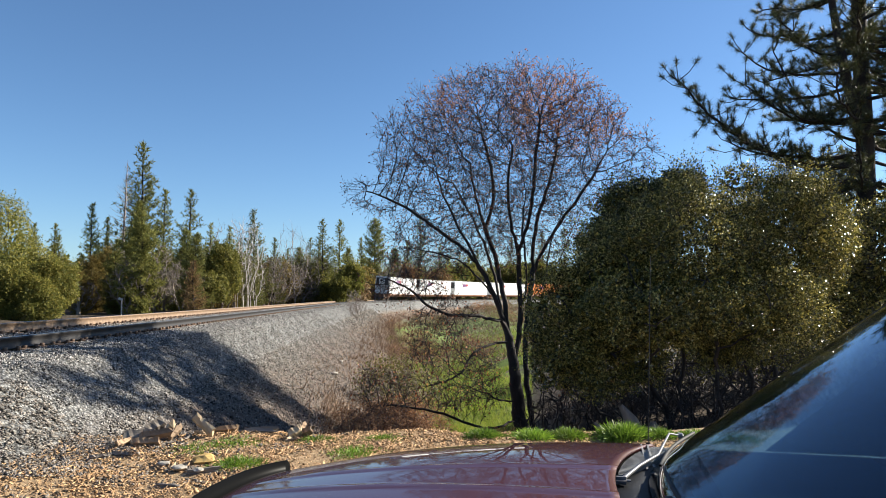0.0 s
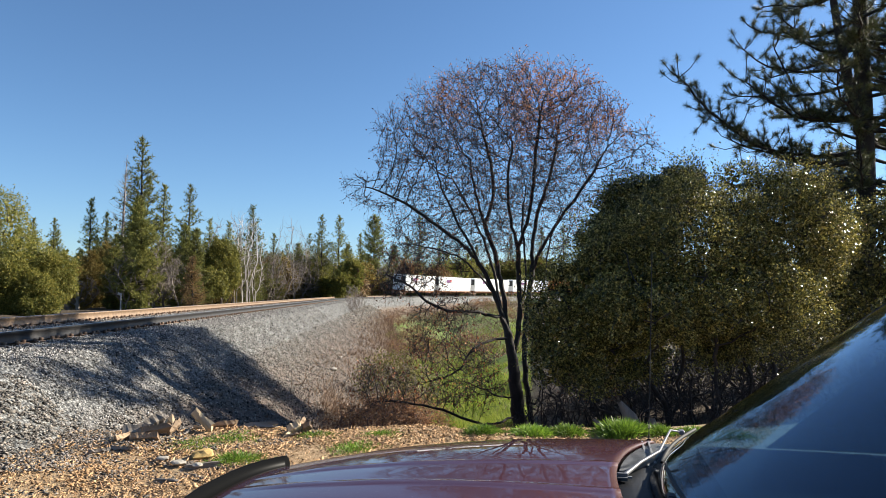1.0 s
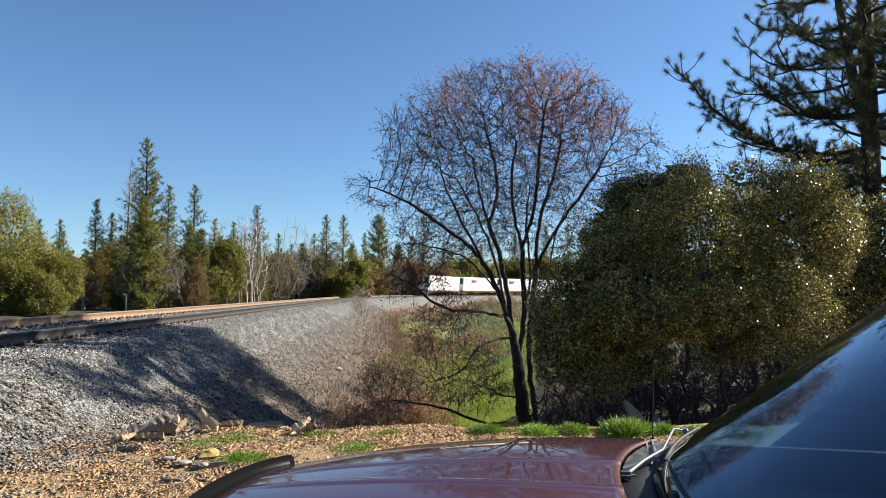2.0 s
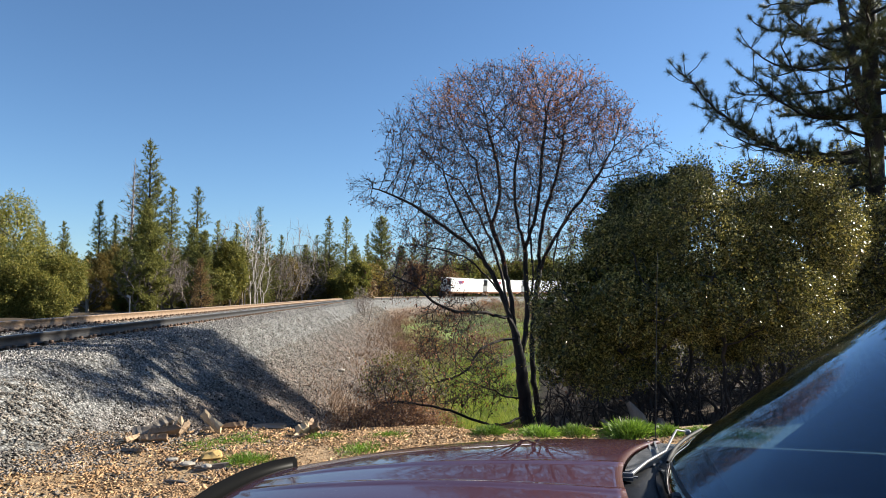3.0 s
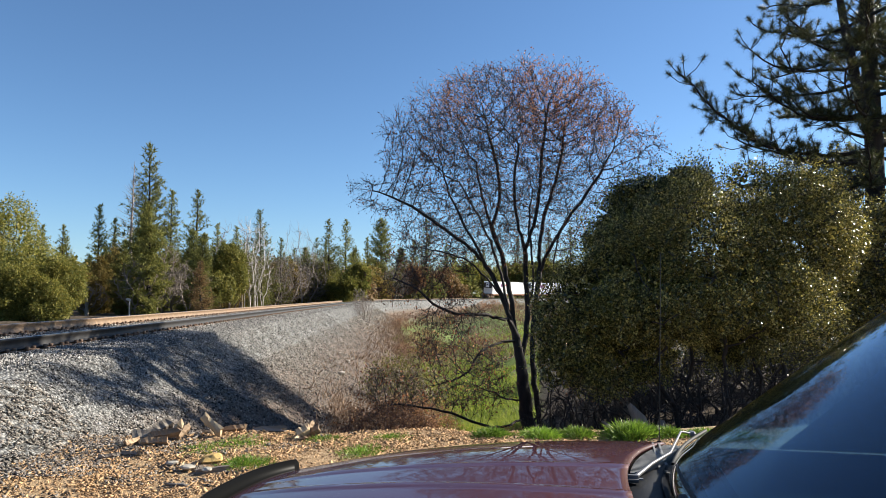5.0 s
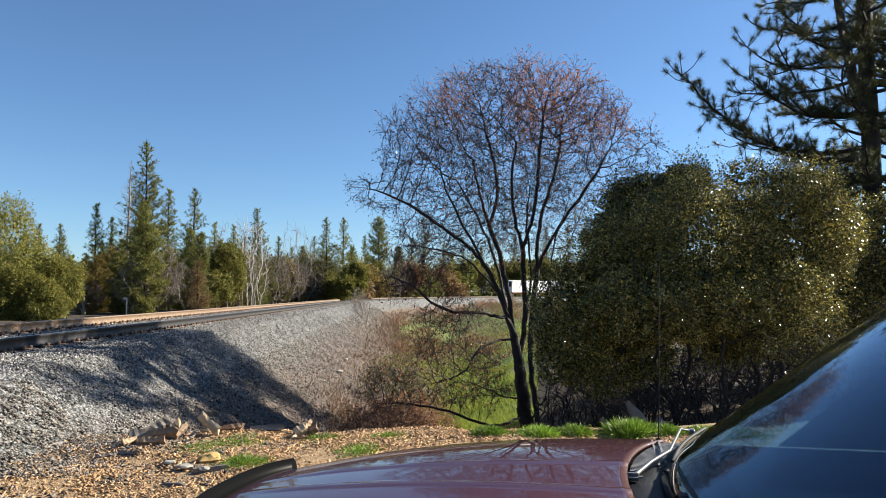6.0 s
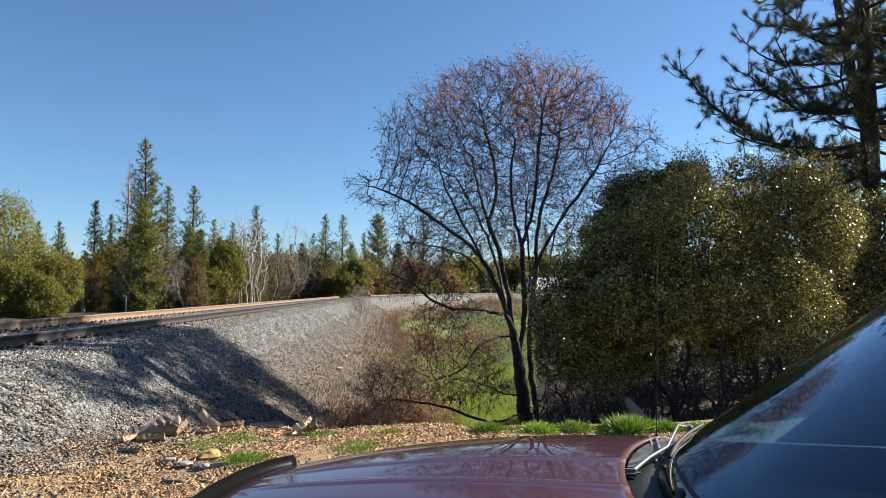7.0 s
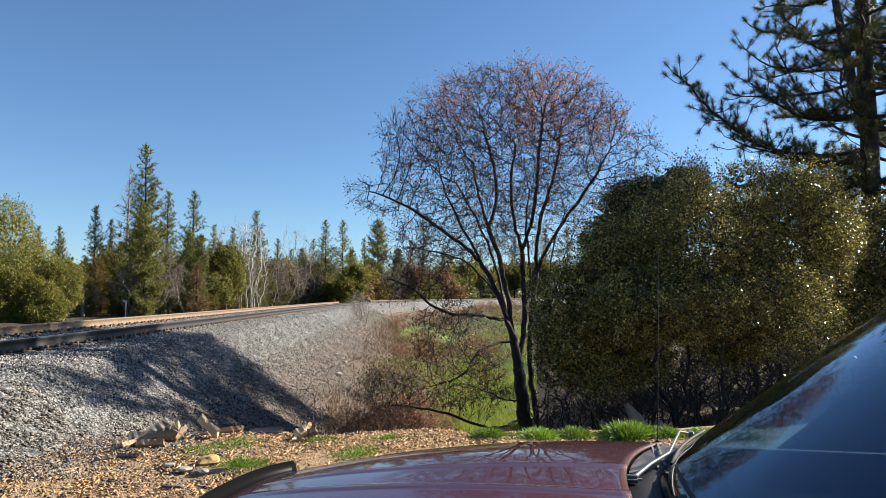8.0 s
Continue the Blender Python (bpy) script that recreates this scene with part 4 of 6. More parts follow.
def build_bare_tree():
    """The many-stemmed deciduous tree, bare but for withered leaves."""
    g = np.random.default_rng(21)
    bx, by, bz = 2.10, 18.00, 0.0
    ob = tree_base("bare_tree", bx, by, "large bare many-stemmed tree with withered russet leaves", "tree")
    gz = ob.matrix_basis.translation.z
    O = np.array([bx, by, gz])
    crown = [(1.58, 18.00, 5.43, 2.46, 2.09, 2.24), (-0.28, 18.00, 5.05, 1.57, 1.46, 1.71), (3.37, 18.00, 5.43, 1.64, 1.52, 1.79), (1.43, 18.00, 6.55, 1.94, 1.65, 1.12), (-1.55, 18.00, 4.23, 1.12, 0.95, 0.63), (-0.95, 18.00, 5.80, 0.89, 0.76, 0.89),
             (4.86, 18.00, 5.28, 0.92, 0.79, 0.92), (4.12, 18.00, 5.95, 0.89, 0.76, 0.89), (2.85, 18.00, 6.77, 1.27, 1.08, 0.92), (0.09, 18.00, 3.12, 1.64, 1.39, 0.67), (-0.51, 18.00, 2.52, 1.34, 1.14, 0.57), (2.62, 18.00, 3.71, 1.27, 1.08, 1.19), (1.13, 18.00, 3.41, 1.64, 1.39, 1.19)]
    goals, _ = blob_points(crown, 5200, 0.25, 4)
    edge = blob_points(crown, 70, 0.95, 6)[0]
    goals = np.concatenate([goals] + [e + g.normal(size=(9, 3)) * [0.14, 0.14, 0.16] for e in edge])
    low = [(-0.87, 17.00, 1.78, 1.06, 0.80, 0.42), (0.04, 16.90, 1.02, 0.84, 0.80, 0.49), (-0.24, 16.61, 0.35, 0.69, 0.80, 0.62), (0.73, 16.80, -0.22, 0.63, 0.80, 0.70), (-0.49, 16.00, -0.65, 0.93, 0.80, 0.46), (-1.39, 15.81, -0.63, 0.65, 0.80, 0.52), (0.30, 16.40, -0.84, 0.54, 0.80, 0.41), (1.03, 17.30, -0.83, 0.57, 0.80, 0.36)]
    goals = np.concatenate([goals, blob_points(low, 1700, 0.0, 5)[0]])
    start, par = [], []

    def stem(points, root=-1):
        last = root
        for p in points:
            start.append(np.array(p))
            par.append(last)
            last = len(start) - 1
        return last

    def bough(points, root=-1):
        """A limb smoothed through a few turning points; gives back the indices of its nodes."""
        q = np.array(points, float)
        t = np.linspace(0, len(q) - 1, (len(q) - 1) * 4 + 1)
        k = np.clip(t.astype(int), 0, len(q) - 2)
        f = (t - k)[:, None]
        m = np.gradient(q, axis=0)
        p = (2 * f ** 3 - 3 * f ** 2 + 1) * q[k] + (f ** 3 - 2 * f ** 2 + f) * m[k] + (3 * f ** 2 - 2 * f ** 3) * q[k + 1] + (f ** 3 - f ** 2) * m[k + 1]
        p[1:] += g.normal(size=(len(p) - 1, 3)) * 0.012
        n0 = len(start)
        stem(p if root < 0 else p[1:], root)
        return [n0 + v for v in range(len(p))] if root < 0 else [root] + [n0 + v for v in range(len(p) - 1)]

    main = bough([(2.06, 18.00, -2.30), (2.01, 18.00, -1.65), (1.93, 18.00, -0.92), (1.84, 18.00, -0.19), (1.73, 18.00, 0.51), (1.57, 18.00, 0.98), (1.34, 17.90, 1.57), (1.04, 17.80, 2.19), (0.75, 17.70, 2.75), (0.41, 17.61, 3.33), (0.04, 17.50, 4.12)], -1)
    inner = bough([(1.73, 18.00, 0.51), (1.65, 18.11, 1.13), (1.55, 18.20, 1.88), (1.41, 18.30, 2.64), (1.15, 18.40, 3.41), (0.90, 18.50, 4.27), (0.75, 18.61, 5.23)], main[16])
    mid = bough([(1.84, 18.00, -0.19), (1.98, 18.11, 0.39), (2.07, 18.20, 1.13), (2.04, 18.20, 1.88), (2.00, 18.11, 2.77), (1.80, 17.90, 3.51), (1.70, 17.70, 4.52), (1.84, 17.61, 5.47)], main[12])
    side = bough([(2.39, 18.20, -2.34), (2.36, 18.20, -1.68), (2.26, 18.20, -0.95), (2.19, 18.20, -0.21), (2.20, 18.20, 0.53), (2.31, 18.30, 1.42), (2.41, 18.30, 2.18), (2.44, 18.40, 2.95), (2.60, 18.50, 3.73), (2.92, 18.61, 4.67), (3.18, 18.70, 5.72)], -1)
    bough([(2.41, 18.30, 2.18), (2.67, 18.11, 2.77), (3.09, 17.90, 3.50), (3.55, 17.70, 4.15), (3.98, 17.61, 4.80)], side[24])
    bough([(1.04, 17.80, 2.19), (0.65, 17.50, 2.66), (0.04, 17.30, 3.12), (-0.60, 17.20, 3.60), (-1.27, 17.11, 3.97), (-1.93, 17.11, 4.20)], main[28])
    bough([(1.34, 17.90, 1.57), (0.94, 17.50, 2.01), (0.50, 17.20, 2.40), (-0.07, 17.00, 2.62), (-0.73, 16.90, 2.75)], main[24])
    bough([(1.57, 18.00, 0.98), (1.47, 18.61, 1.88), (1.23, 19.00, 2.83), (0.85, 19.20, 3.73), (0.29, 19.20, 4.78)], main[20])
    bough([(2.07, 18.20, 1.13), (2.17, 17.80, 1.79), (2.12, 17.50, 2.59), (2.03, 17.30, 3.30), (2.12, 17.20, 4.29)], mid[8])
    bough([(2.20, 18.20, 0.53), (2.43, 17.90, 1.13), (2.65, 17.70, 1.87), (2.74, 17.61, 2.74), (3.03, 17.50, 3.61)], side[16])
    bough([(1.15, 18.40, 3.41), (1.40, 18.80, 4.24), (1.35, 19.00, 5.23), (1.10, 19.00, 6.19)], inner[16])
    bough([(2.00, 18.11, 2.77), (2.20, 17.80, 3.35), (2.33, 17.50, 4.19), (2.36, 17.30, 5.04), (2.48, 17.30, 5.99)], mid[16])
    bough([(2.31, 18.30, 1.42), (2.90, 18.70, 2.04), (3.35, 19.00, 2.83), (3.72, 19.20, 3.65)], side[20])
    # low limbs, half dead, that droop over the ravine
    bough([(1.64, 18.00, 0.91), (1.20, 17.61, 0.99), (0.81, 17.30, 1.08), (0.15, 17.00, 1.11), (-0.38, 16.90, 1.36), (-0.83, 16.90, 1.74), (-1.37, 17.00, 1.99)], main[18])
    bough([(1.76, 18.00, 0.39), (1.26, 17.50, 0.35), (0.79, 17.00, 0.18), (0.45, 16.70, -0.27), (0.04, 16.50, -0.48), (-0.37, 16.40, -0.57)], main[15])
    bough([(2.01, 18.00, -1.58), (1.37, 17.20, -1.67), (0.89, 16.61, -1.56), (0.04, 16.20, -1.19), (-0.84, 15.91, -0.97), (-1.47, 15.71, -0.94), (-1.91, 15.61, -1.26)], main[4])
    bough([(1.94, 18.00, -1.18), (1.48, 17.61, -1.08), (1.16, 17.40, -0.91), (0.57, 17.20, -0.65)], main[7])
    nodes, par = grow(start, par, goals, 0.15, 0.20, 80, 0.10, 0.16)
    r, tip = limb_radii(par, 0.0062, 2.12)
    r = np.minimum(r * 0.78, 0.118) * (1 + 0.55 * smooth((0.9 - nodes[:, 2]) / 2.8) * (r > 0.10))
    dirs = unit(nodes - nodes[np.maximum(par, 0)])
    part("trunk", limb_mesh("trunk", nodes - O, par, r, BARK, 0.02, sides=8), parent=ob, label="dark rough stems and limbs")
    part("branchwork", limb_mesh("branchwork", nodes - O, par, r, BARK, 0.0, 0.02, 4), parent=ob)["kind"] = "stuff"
    thin = np.where(r < 0.0125)[0]
    (v, f), mid, end, d2 = twig_set(nodes[thin], dirs[thin], 4, 0.46, 0.0042, g)
    part("twig_growth", mesh_from("twig_growth", v - O, f, BARK, True), parent=ob)["kind"] = "stuff"
    p, d = np.concatenate([end, mid, end]), np.concatenate([d2, d2, d2])
    p = p + g.normal(size=p.shape) * 0.02
    patch = smooth((p[:, 2] - 5.1) / 1.3) * smooth((p[:, 0] - 1.2) / 1.4) + 0.8 * np.exp(-((p[:, 0] - 0.1) / 0.7) ** 2 - ((p[:, 2] - 6.7) / 0.6) ** 2)
    russet = g.uniform(size=len(p)) < 0.04 + 0.9 * patch
    hang = p[:, 2] < 1.6
    for name, sel, mat, text in (("withered_leaves", russet, DEAD_LEAF, "russet withered leaves"), ("dark_leaves", ~russet & ((hang & (g.uniform(size=len(p)) < 0.2)) | (~hang & (g.uniform(size=len(p)) < 0.42))), DARK_BUD, "dark curled leaves and buds")):
        q = np.where(sel)[0]
        a = unit(d[q] * 0.4 + g.normal(size=(len(q), 3)) * 0.7 - [0, 0, 0.6])
        L = g.uniform(0.028, 0.055, len(q)) * np.where(p[q, 2] < 1.6, 1.7, 1.35)
        v, f = cards(p[q] - O, a, g.normal(size=(len(q), 3)), L, L * 0.5)
        part(name, mesh_from(name, v, f, mat), parent=ob, label=text)["kind"] = "stuff"


def ripple(p, scale, seed):
    """Smooth unevenness in space, about -1 to 1."""
    g = np.random.default_rng(seed)
    out = np.zeros(len(p))
    for _ in range(9):
        out += np.sin(p @ (unit(g.normal(size=3)) * g.uniform(0.7, 1.9) * 2 * np.pi / scale) + g.uniform(0, 6.28))
    return out / 4


def crown_leaves(blobs, n, leaf_len, seed, depth, lump):
    """Leaves on the uneven skin of a crown of several lobes, with hollows, gaps and sprigs that stand out."""
    g = np.random.default_rng(seed + 7)
    b = np.array(blobs, float)
    area = (b[:, 3] * b[:, 4] + b[:, 3] * b[:, 5] + b[:, 4] * b[:, 5])
    pick = g.choice(len(b), int(n * 1.5), p=area / area.sum())
    d = unit(g.normal(size=(len(pick), 3)))
    skin = b[pick, :3] + d * b[pick, 3:]
    wave = ripple(skin, lump * 7, seed) * 0.6 + ripple(skin, lump * 2.6, seed + 1) * 0.5
    size = np.cbrt(b[pick, 3] * b[pick, 4] * b[pick, 5])
    rad = 1 + np.clip(wave, -1.2, 1.3) * lump * 1.35 / size - g.exponential(depth, len(pick)) / size * 0.5
    p = b[pick, :3] + d * np.maximum(rad, 0.2)[:, None] * b[pick, 3:]
    keep = wave > -0.8 + g.normal(size=len(wave)) * 0.25
    for c in b:
        keep &= (((p - c[:3]) / c[3:]) ** 2).sum(1) > 0.36
    q = np.where(keep)[0][:n]
    p, d = p[q], d[q]
    k = max(1, len(p) // 150)                              # sprigs
    root, out = p[g.integers(0, len(p), k)], unit(g.normal(size=(k, 3)) * 0.5 + [0, 0, 0.9])
    sp = np.repeat(root, 16, 0) + np.repeat(out, 16, 0) * g.uniform(0, lump * 2.6, (k * 16, 1)) + g.normal(size=(k * 16, 3)) * leaf_len * 0.7
    p, d = np.concatenate([p, sp]), np.concatenate([d, np.repeat(out, 16, 0)])
    along = unit(g.normal(size=p.shape) + d * 0.7)
    L = g.uniform(0.6, 1.25, len(p)) * leaf_len
    core = np.array([(*c[:3], *(c[3:] * 0.72)) for c in b])
    q = blob_points(core, len(p) // 26, 0.3, seed + 3)[0]  # oversized leaves added deep inside to stop light passing through
    p, along, d = np.concatenate([p, q]), np.concatenate([along, unit(g.normal(size=q.shape))]), np.concatenate([d, unit(g.normal(size=q.shape))])
    L = np.concatenate([L, g.uniform(2.2, 3.4, len(q)) * leaf_len])
    return cards(p, along, unit(g.normal(size=p.shape) * 0.8 + d * 0.7 + [0, 0, 0.5]), L, L * 0.6)


def build_leafy_tree(name, blobs, feet, label, category, leaf, bark, clusters, per, leaf_len, spread, seed, goals_n=500, step=0.28, tip=0.008, shell=0.45):
    """An evergreen: forked trunks from the ground, and leaves in clumps with gaps between."""
    g = np.random.default_rng(seed)
    b = np.array(blobs)
    fx, fy = feet[0]
    ob = tree_base(name, fx, fy, label, category)
    O = np.array(ob.matrix_basis.translation)
    goals, _ = blob_points(blobs, goals_n, 0.1, seed)
    start, par = [], []
    for x, y in feet:
        z = float(ground_z(np.array([x]), np.array([y]))[0])
        lean = g.normal(size=2) * 0.35
        for k in range(6):
            start.append(np.array([x + lean[0] * k * 0.2, y + lean[1] * k * 0.2, z - 0.1 + k * 0.22]))
            par.append(len(start) - 2 if k else -1)
    nodes, par = grow(start, par, goals, step, step * 1.5, 60, 0.03, 0.25)
    r, t = limb_radii(par, tip, 2.25)
    r = np.minimum(r, 0.17)
    root = np.arange(len(par))
    for i in range(len(par)):
        if par[i] >= 0:
            root[i] = root[par[i]]
    for k in np.unique(root):
        if (root == k).sum() > 1:
            rr = np.where(root == k, r, -1.0)
            part("trunk", limb_mesh("trunk", nodes - O, par, rr, bark, 0.0, sides=6), parent=ob, label="dark leaning trunk with its limbs")
    v, f = crown_leaves(blobs, clusters * per, leaf_len, seed, shell, spread)
    v = v - O
    part("crown", mesh_from("crown", v, f, leaf), parent=ob, label="crown of small leaves")["kind"] = "stuff"
    return ob


def build_oaks():
    blobs = [(2.40, 13.00, 0.75, 0.76, 0.80, 1.0), (2.05, 13.2, 0.2, 0.45, 0.5, 0.55), (2.10, 13.0, 1.15, 0.60, 0.60, 0.75), (2.72, 13.10, 1.75, 0.62, 0.66, 0.62), (3.19, 13.00, 1.60, 1.03, 0.96, 1.13), (4.93, 13.20, 2.48, 1.64, 1.39, 1.26), (6.78, 13.40, 2.60, 1.22, 1.09, 1.28), (4.13, 12.60, 1.25, 1.70, 1.40, 0.62), (5.79, 12.80, 1.39, 1.38, 1.17, 0.95),
             (5.93, 13.60, 3.88, 0.43, 0.36, 0.41), (5.08, 14.00, 3.75, 0.35, 0.34, 0.39), (6.89, 13.40, 3.66, 0.56, 0.47, 0.47), (3.06, 13.40, 2.49, 0.58, 0.49, 0.53), (7.62, 13.60, 2.96, 0.68, 0.67, 0.79), (2.66, 12.80, 0.75, 0.58, 0.50, 0.58), (3.13, 13.20, 0.13, 0.77, 0.65, 0.44), (3.90, 13.20, 0.35, 0.60, 0.60, 0.40), (5.40, 13.60, 0.42, 0.50, 0.60, 0.30)]
    feet = [(4.44, 13.20), (4.91, 13.00), (5.69, 13.30), (6.32, 13.60), (4.18, 13.80), (3.53, 13.50)]
    build_leafy_tree("live_oak", blobs, feet, "dark glossy evergreen oak with many leaning trunks", "tree", OAK_LEAF, BARK, 5400, 46, 0.046, 0.27, 31, 900, 0.24, 0.011, 0.6)
    blobs = [(4.85, 16.00, 3.67, 1.13, 0.96, 0.64), (4.45, 16.00, 2.94, 1.19, 1.01, 0.80), (5.72, 16.40, 4.20, 0.54, 0.46, 0.48), (3.99, 16.00, 2.28, 0.66, 0.56, 0.66)]
    build_leafy_tree("live_oak", blobs, [(4.72, 16.00), (4.24, 16.20)], "evergreen oak standing behind the larger oak", "tree", OAK_LEAF, BARK, 1200, 50, 0.056, 0.18, 32, 350, 0.3)
    blobs = [(9.64, 15.00, 2.48, 0.93, 0.95, 1.12), (10.14, 15.00, 3.10, 0.87, 0.74, 0.87), (11.38, 15.00, 3.10, 0.87, 0.85, 0.99), (9.64, 15.00, 1.12, 1.12, 0.95, 0.87), (10.89, 15.00, 2.11, 1.12, 1.06, 1.24), (9.07, 15.50, 1.36, 0.77, 0.98, 1.16)]
    build_leafy_tree("live_oak", blobs, [(9.40, 15.00), (10.53, 15.20)], "evergreen oak at the end of the row", "tree", OAK_LEAF, BARK, 1000, 40, 0.062, 0.2, 33, 600, 0.3)
    blobs = [(4.57, 20.00, -0.36, 1.49, 1.27, 0.99), (7.07, 20.50, -0.06, 1.87, 1.59, 1.19), (9.21, 20.00, 0.14, 1.82, 1.55, 1.16), (11.53, 20.00, 0.31, 1.82, 1.55, 1.33)]
    build_leafy_tree("evergreen_thicket", blobs, [(4.57, 20.00), (7.03, 20.40), (9.21, 20.00), (11.53, 20.00)], "dark evergreen thicket behind the oaks", "bush", OAK_LEAF, BARK, 700, 36, 0.085, 0.24, 34, 400, 0.35)
    # bare undergrowth in the shade below
    g = np.random.default_rng(9)
    for k, (x, y, w) in enumerate([(2.71, 14.50, 1.0), (3.72, 14.20, 1.1), (5.60, 14.50, 1.2), (7.40, 14.50, 1.2), (2.26, 15.50, 0.8), (5.74, 17.50, 1.4), (7.92, 17.50, 1.5), (9.38, 16.50, 1.3), (3.3, 16.5, 1.0), (4.2, 16.2, 1.1), (5.2, 16.0, 1.0), (6.3, 16.3, 1.2), (2.9, 17.5, 0.9), (4.8, 18.0, 1.1), (3.9, 12.6, 0.9), (5.0, 12.4, 0.9), (6.1, 12.6, 0.9)]):
        z = float(ground_z(np.array([x]), np.array([y]))[0])
        bare_bush("bare_undergrowth", x, y, w, 1.5, 60 + k, BARK, "tangle of dark bare stems under the oaks", 0.009, 150)

    bare_bush("withered_bush", 3.95, 18.5, 0.9, 1.7, 75, BARK, "bush with orange withered leaves beyond the oaks", 0.008, 200, leaves=DEAD_LEAF)


def bare_bush(name, x, y, half, high, seed, mat, label, tip=0.007, goals_n=240, category="bush", pale=None, z=None, leaves=None):
    g = np.random.default_rng(seed)
    ob = tree_base(name, x, y, label, category, z)
    O = np.array(ob.matrix_basis.translation)
    goals, _ = blob_points([(O[0], O[1], O[2] + high * 0.58, half, half, high * 0.5)], goals_n, 0.2, seed)
    start, par = [], []
    for k in range(4):
        q = O + np.array([*g.normal(size=2) * half * 0.25, -0.05])
        start += [q, q + [0, 0, high * 0.12]]
        par += [-1, len(start) - 2]
    nodes, par = grow(start, par, goals, high * 0.06, high * 0.085, 40, 0.12, 0.2)
    r, t = limb_radii(par, tip, 2.3)
    part("stem_growth", limb_mesh("stem_growth", nodes - O, par, r, mat, sides=4), parent=ob)["kind"] = "stuff"
    d = unit(nodes - nodes[np.maximum(par, 0)])
    thin = np.where(r < tip * 1.9)[0]
    (v, f), mid, end, d2 = twig_set(nodes[thin], d[thin], 2, high * 0.16, tip * 0.6, g)
    part("twig_growth", mesh_from("twig_growth", v - O, f, mat, True), parent=ob)["kind"] = "stuff"
    if leaves:
        p = np.repeat(end, 4, 0) + g.normal(size=(len(end) * 4, 3)) * high * 0.05
        L = g.uniform(0.5, 1.2, len(p)) * high * 0.042
        v, f = cards(p - O, g.normal(size=p.shape), g.normal(size=p.shape), L, L * 0.55)
        part("leaves", mesh_from("leaves", v, f, leaves), parent=ob)["kind"] = "stuff"
    return ob


def build_tall_pine(bx, by, label, H, limbs, spread, low, count, seed, needles=110):
    """A tall pine with long limbs and brushes of long needles. limbs: start height, reach, bearing (degrees from +x), lift at the end, sag in the middle."""
    g = np.random.default_rng(seed)
    ob = tree_base("tall_pine", bx, by, label, "tree")
    zs = np.linspace(-0.2, H, 26)
    tr = np.stack([0.10 * np.sin(zs * 0.4) + 0.05 * zs, 0.08 * np.cos(zs * 0.5), zs], 1)
    rad = np.interp(zs, [0, 0.25 * H, 0.65 * H, H], [0.29, 0.24, 0.18, 0.03])
    tv, tf = polyline_tube(tr, rad, 12)
    zs2 = np.linspace(6.2, H * 0.8, 14)
    u = (zs2 - 6.2) / (H * 0.8 - 6.2)
    fork = np.stack([np.interp(zs2, zs, tr[:, 0]) - 1.25 * u ** 0.7, np.interp(zs2, zs, tr[:, 1]) - 0.3 * u, zs2 + 0.8], 1)
    fv, ff = polyline_tube(fork, np.linspace(0.16, 0.03, 14), 9)
    tv, tf = join((tv, tf), (fv, ff))
    limbs = list(limbs)
    for k in range(count):
        z = g.uniform(low, 10.5) if k % 3 else g.uniform(10.5, H - 0.7)
        limbs.append((z, g.uniform(0.5, 1.0) * (spread * (1 - (z / H) ** 3) + 0.7), g.uniform(-150, 150) if len(limbs) > 8 and low < 5 else g.uniform(0, 360), g.uniform(-0.3, 0.8), -0.25))
    segs, tuft_p, tuft_d = [], [], []
    for z, reach, az, lift, sag in limbs:
        a = radians(az)
        n = max(6, int(reach / 0.25))
        t = np.linspace(0, 1, n)
        wob = np.cumsum(g.normal(size=(n, 3)) * 0.06, 0)
        base = np.array([np.interp(z, zs, tr[:, 0]), np.interp(z, zs, tr[:, 1]), z])
        q = base + np.stack([np.cos(a) * reach * t, np.sin(a) * reach * t, lift * t ** 2.2 + sag * np.sin(np.pi * t)], 1) + wob * t[:, None]
        r = 0.018 + 0.052 * min(1, reach / 4) * (1 - t) ** 1.1
        segs.append((q[:-1], q[1:], r[:-1], r[1:]))
        for i in range(int(n * 0.28), n):
            for s in (0, 1, 2, 3):
                if g.uniform() < 0.2 and i < n - 1:
                    continue
                d = unit(unit(q[min(i + 1, n - 1)] - q[max(i - 1, 0)]) * 0.6 + g.normal(size=3) * np.array([0.7, 0.7, 0.4]) + [0, 0, 0.25])
                L = g.uniform(0.3, 0.9) * (0.95 if reach > 3 else 0.75)
                m1 = q[i] + d * L * 0.5
                d2 = unit(d + np.array([0, 0, 0.55]) + g.normal(size=3) * 0.15)
                e = m1 + d2 * L * 0.5
                segs.append((np.array([q[i], m1]), np.array([m1, e]), np.array([0.013, 0.010]), np.array([0.010, 0.007])))
                tuft_p += [e]
                tuft_d += [d2]
                if g.uniform() < 0.45:
                    tuft_p += [m1]
                    tuft_d += [d]
    p0, p1, r0, r1 = (np.concatenate([s[k] for s in segs]) for k in range(4))
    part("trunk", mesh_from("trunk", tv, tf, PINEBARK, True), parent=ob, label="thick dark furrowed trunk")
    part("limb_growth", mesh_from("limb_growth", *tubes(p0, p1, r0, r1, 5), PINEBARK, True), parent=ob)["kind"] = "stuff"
    tp, td = np.array(tuft_p), np.array(tuft_d)
    seen = tp[:, 2] < 12.5
    tp, td = np.concatenate([np.repeat(tp[seen], needles, 0), np.repeat(tp[~seen], 26, 0)]), np.concatenate([np.repeat(td[seen], needles, 0), np.repeat(td[~seen], 26, 0)])
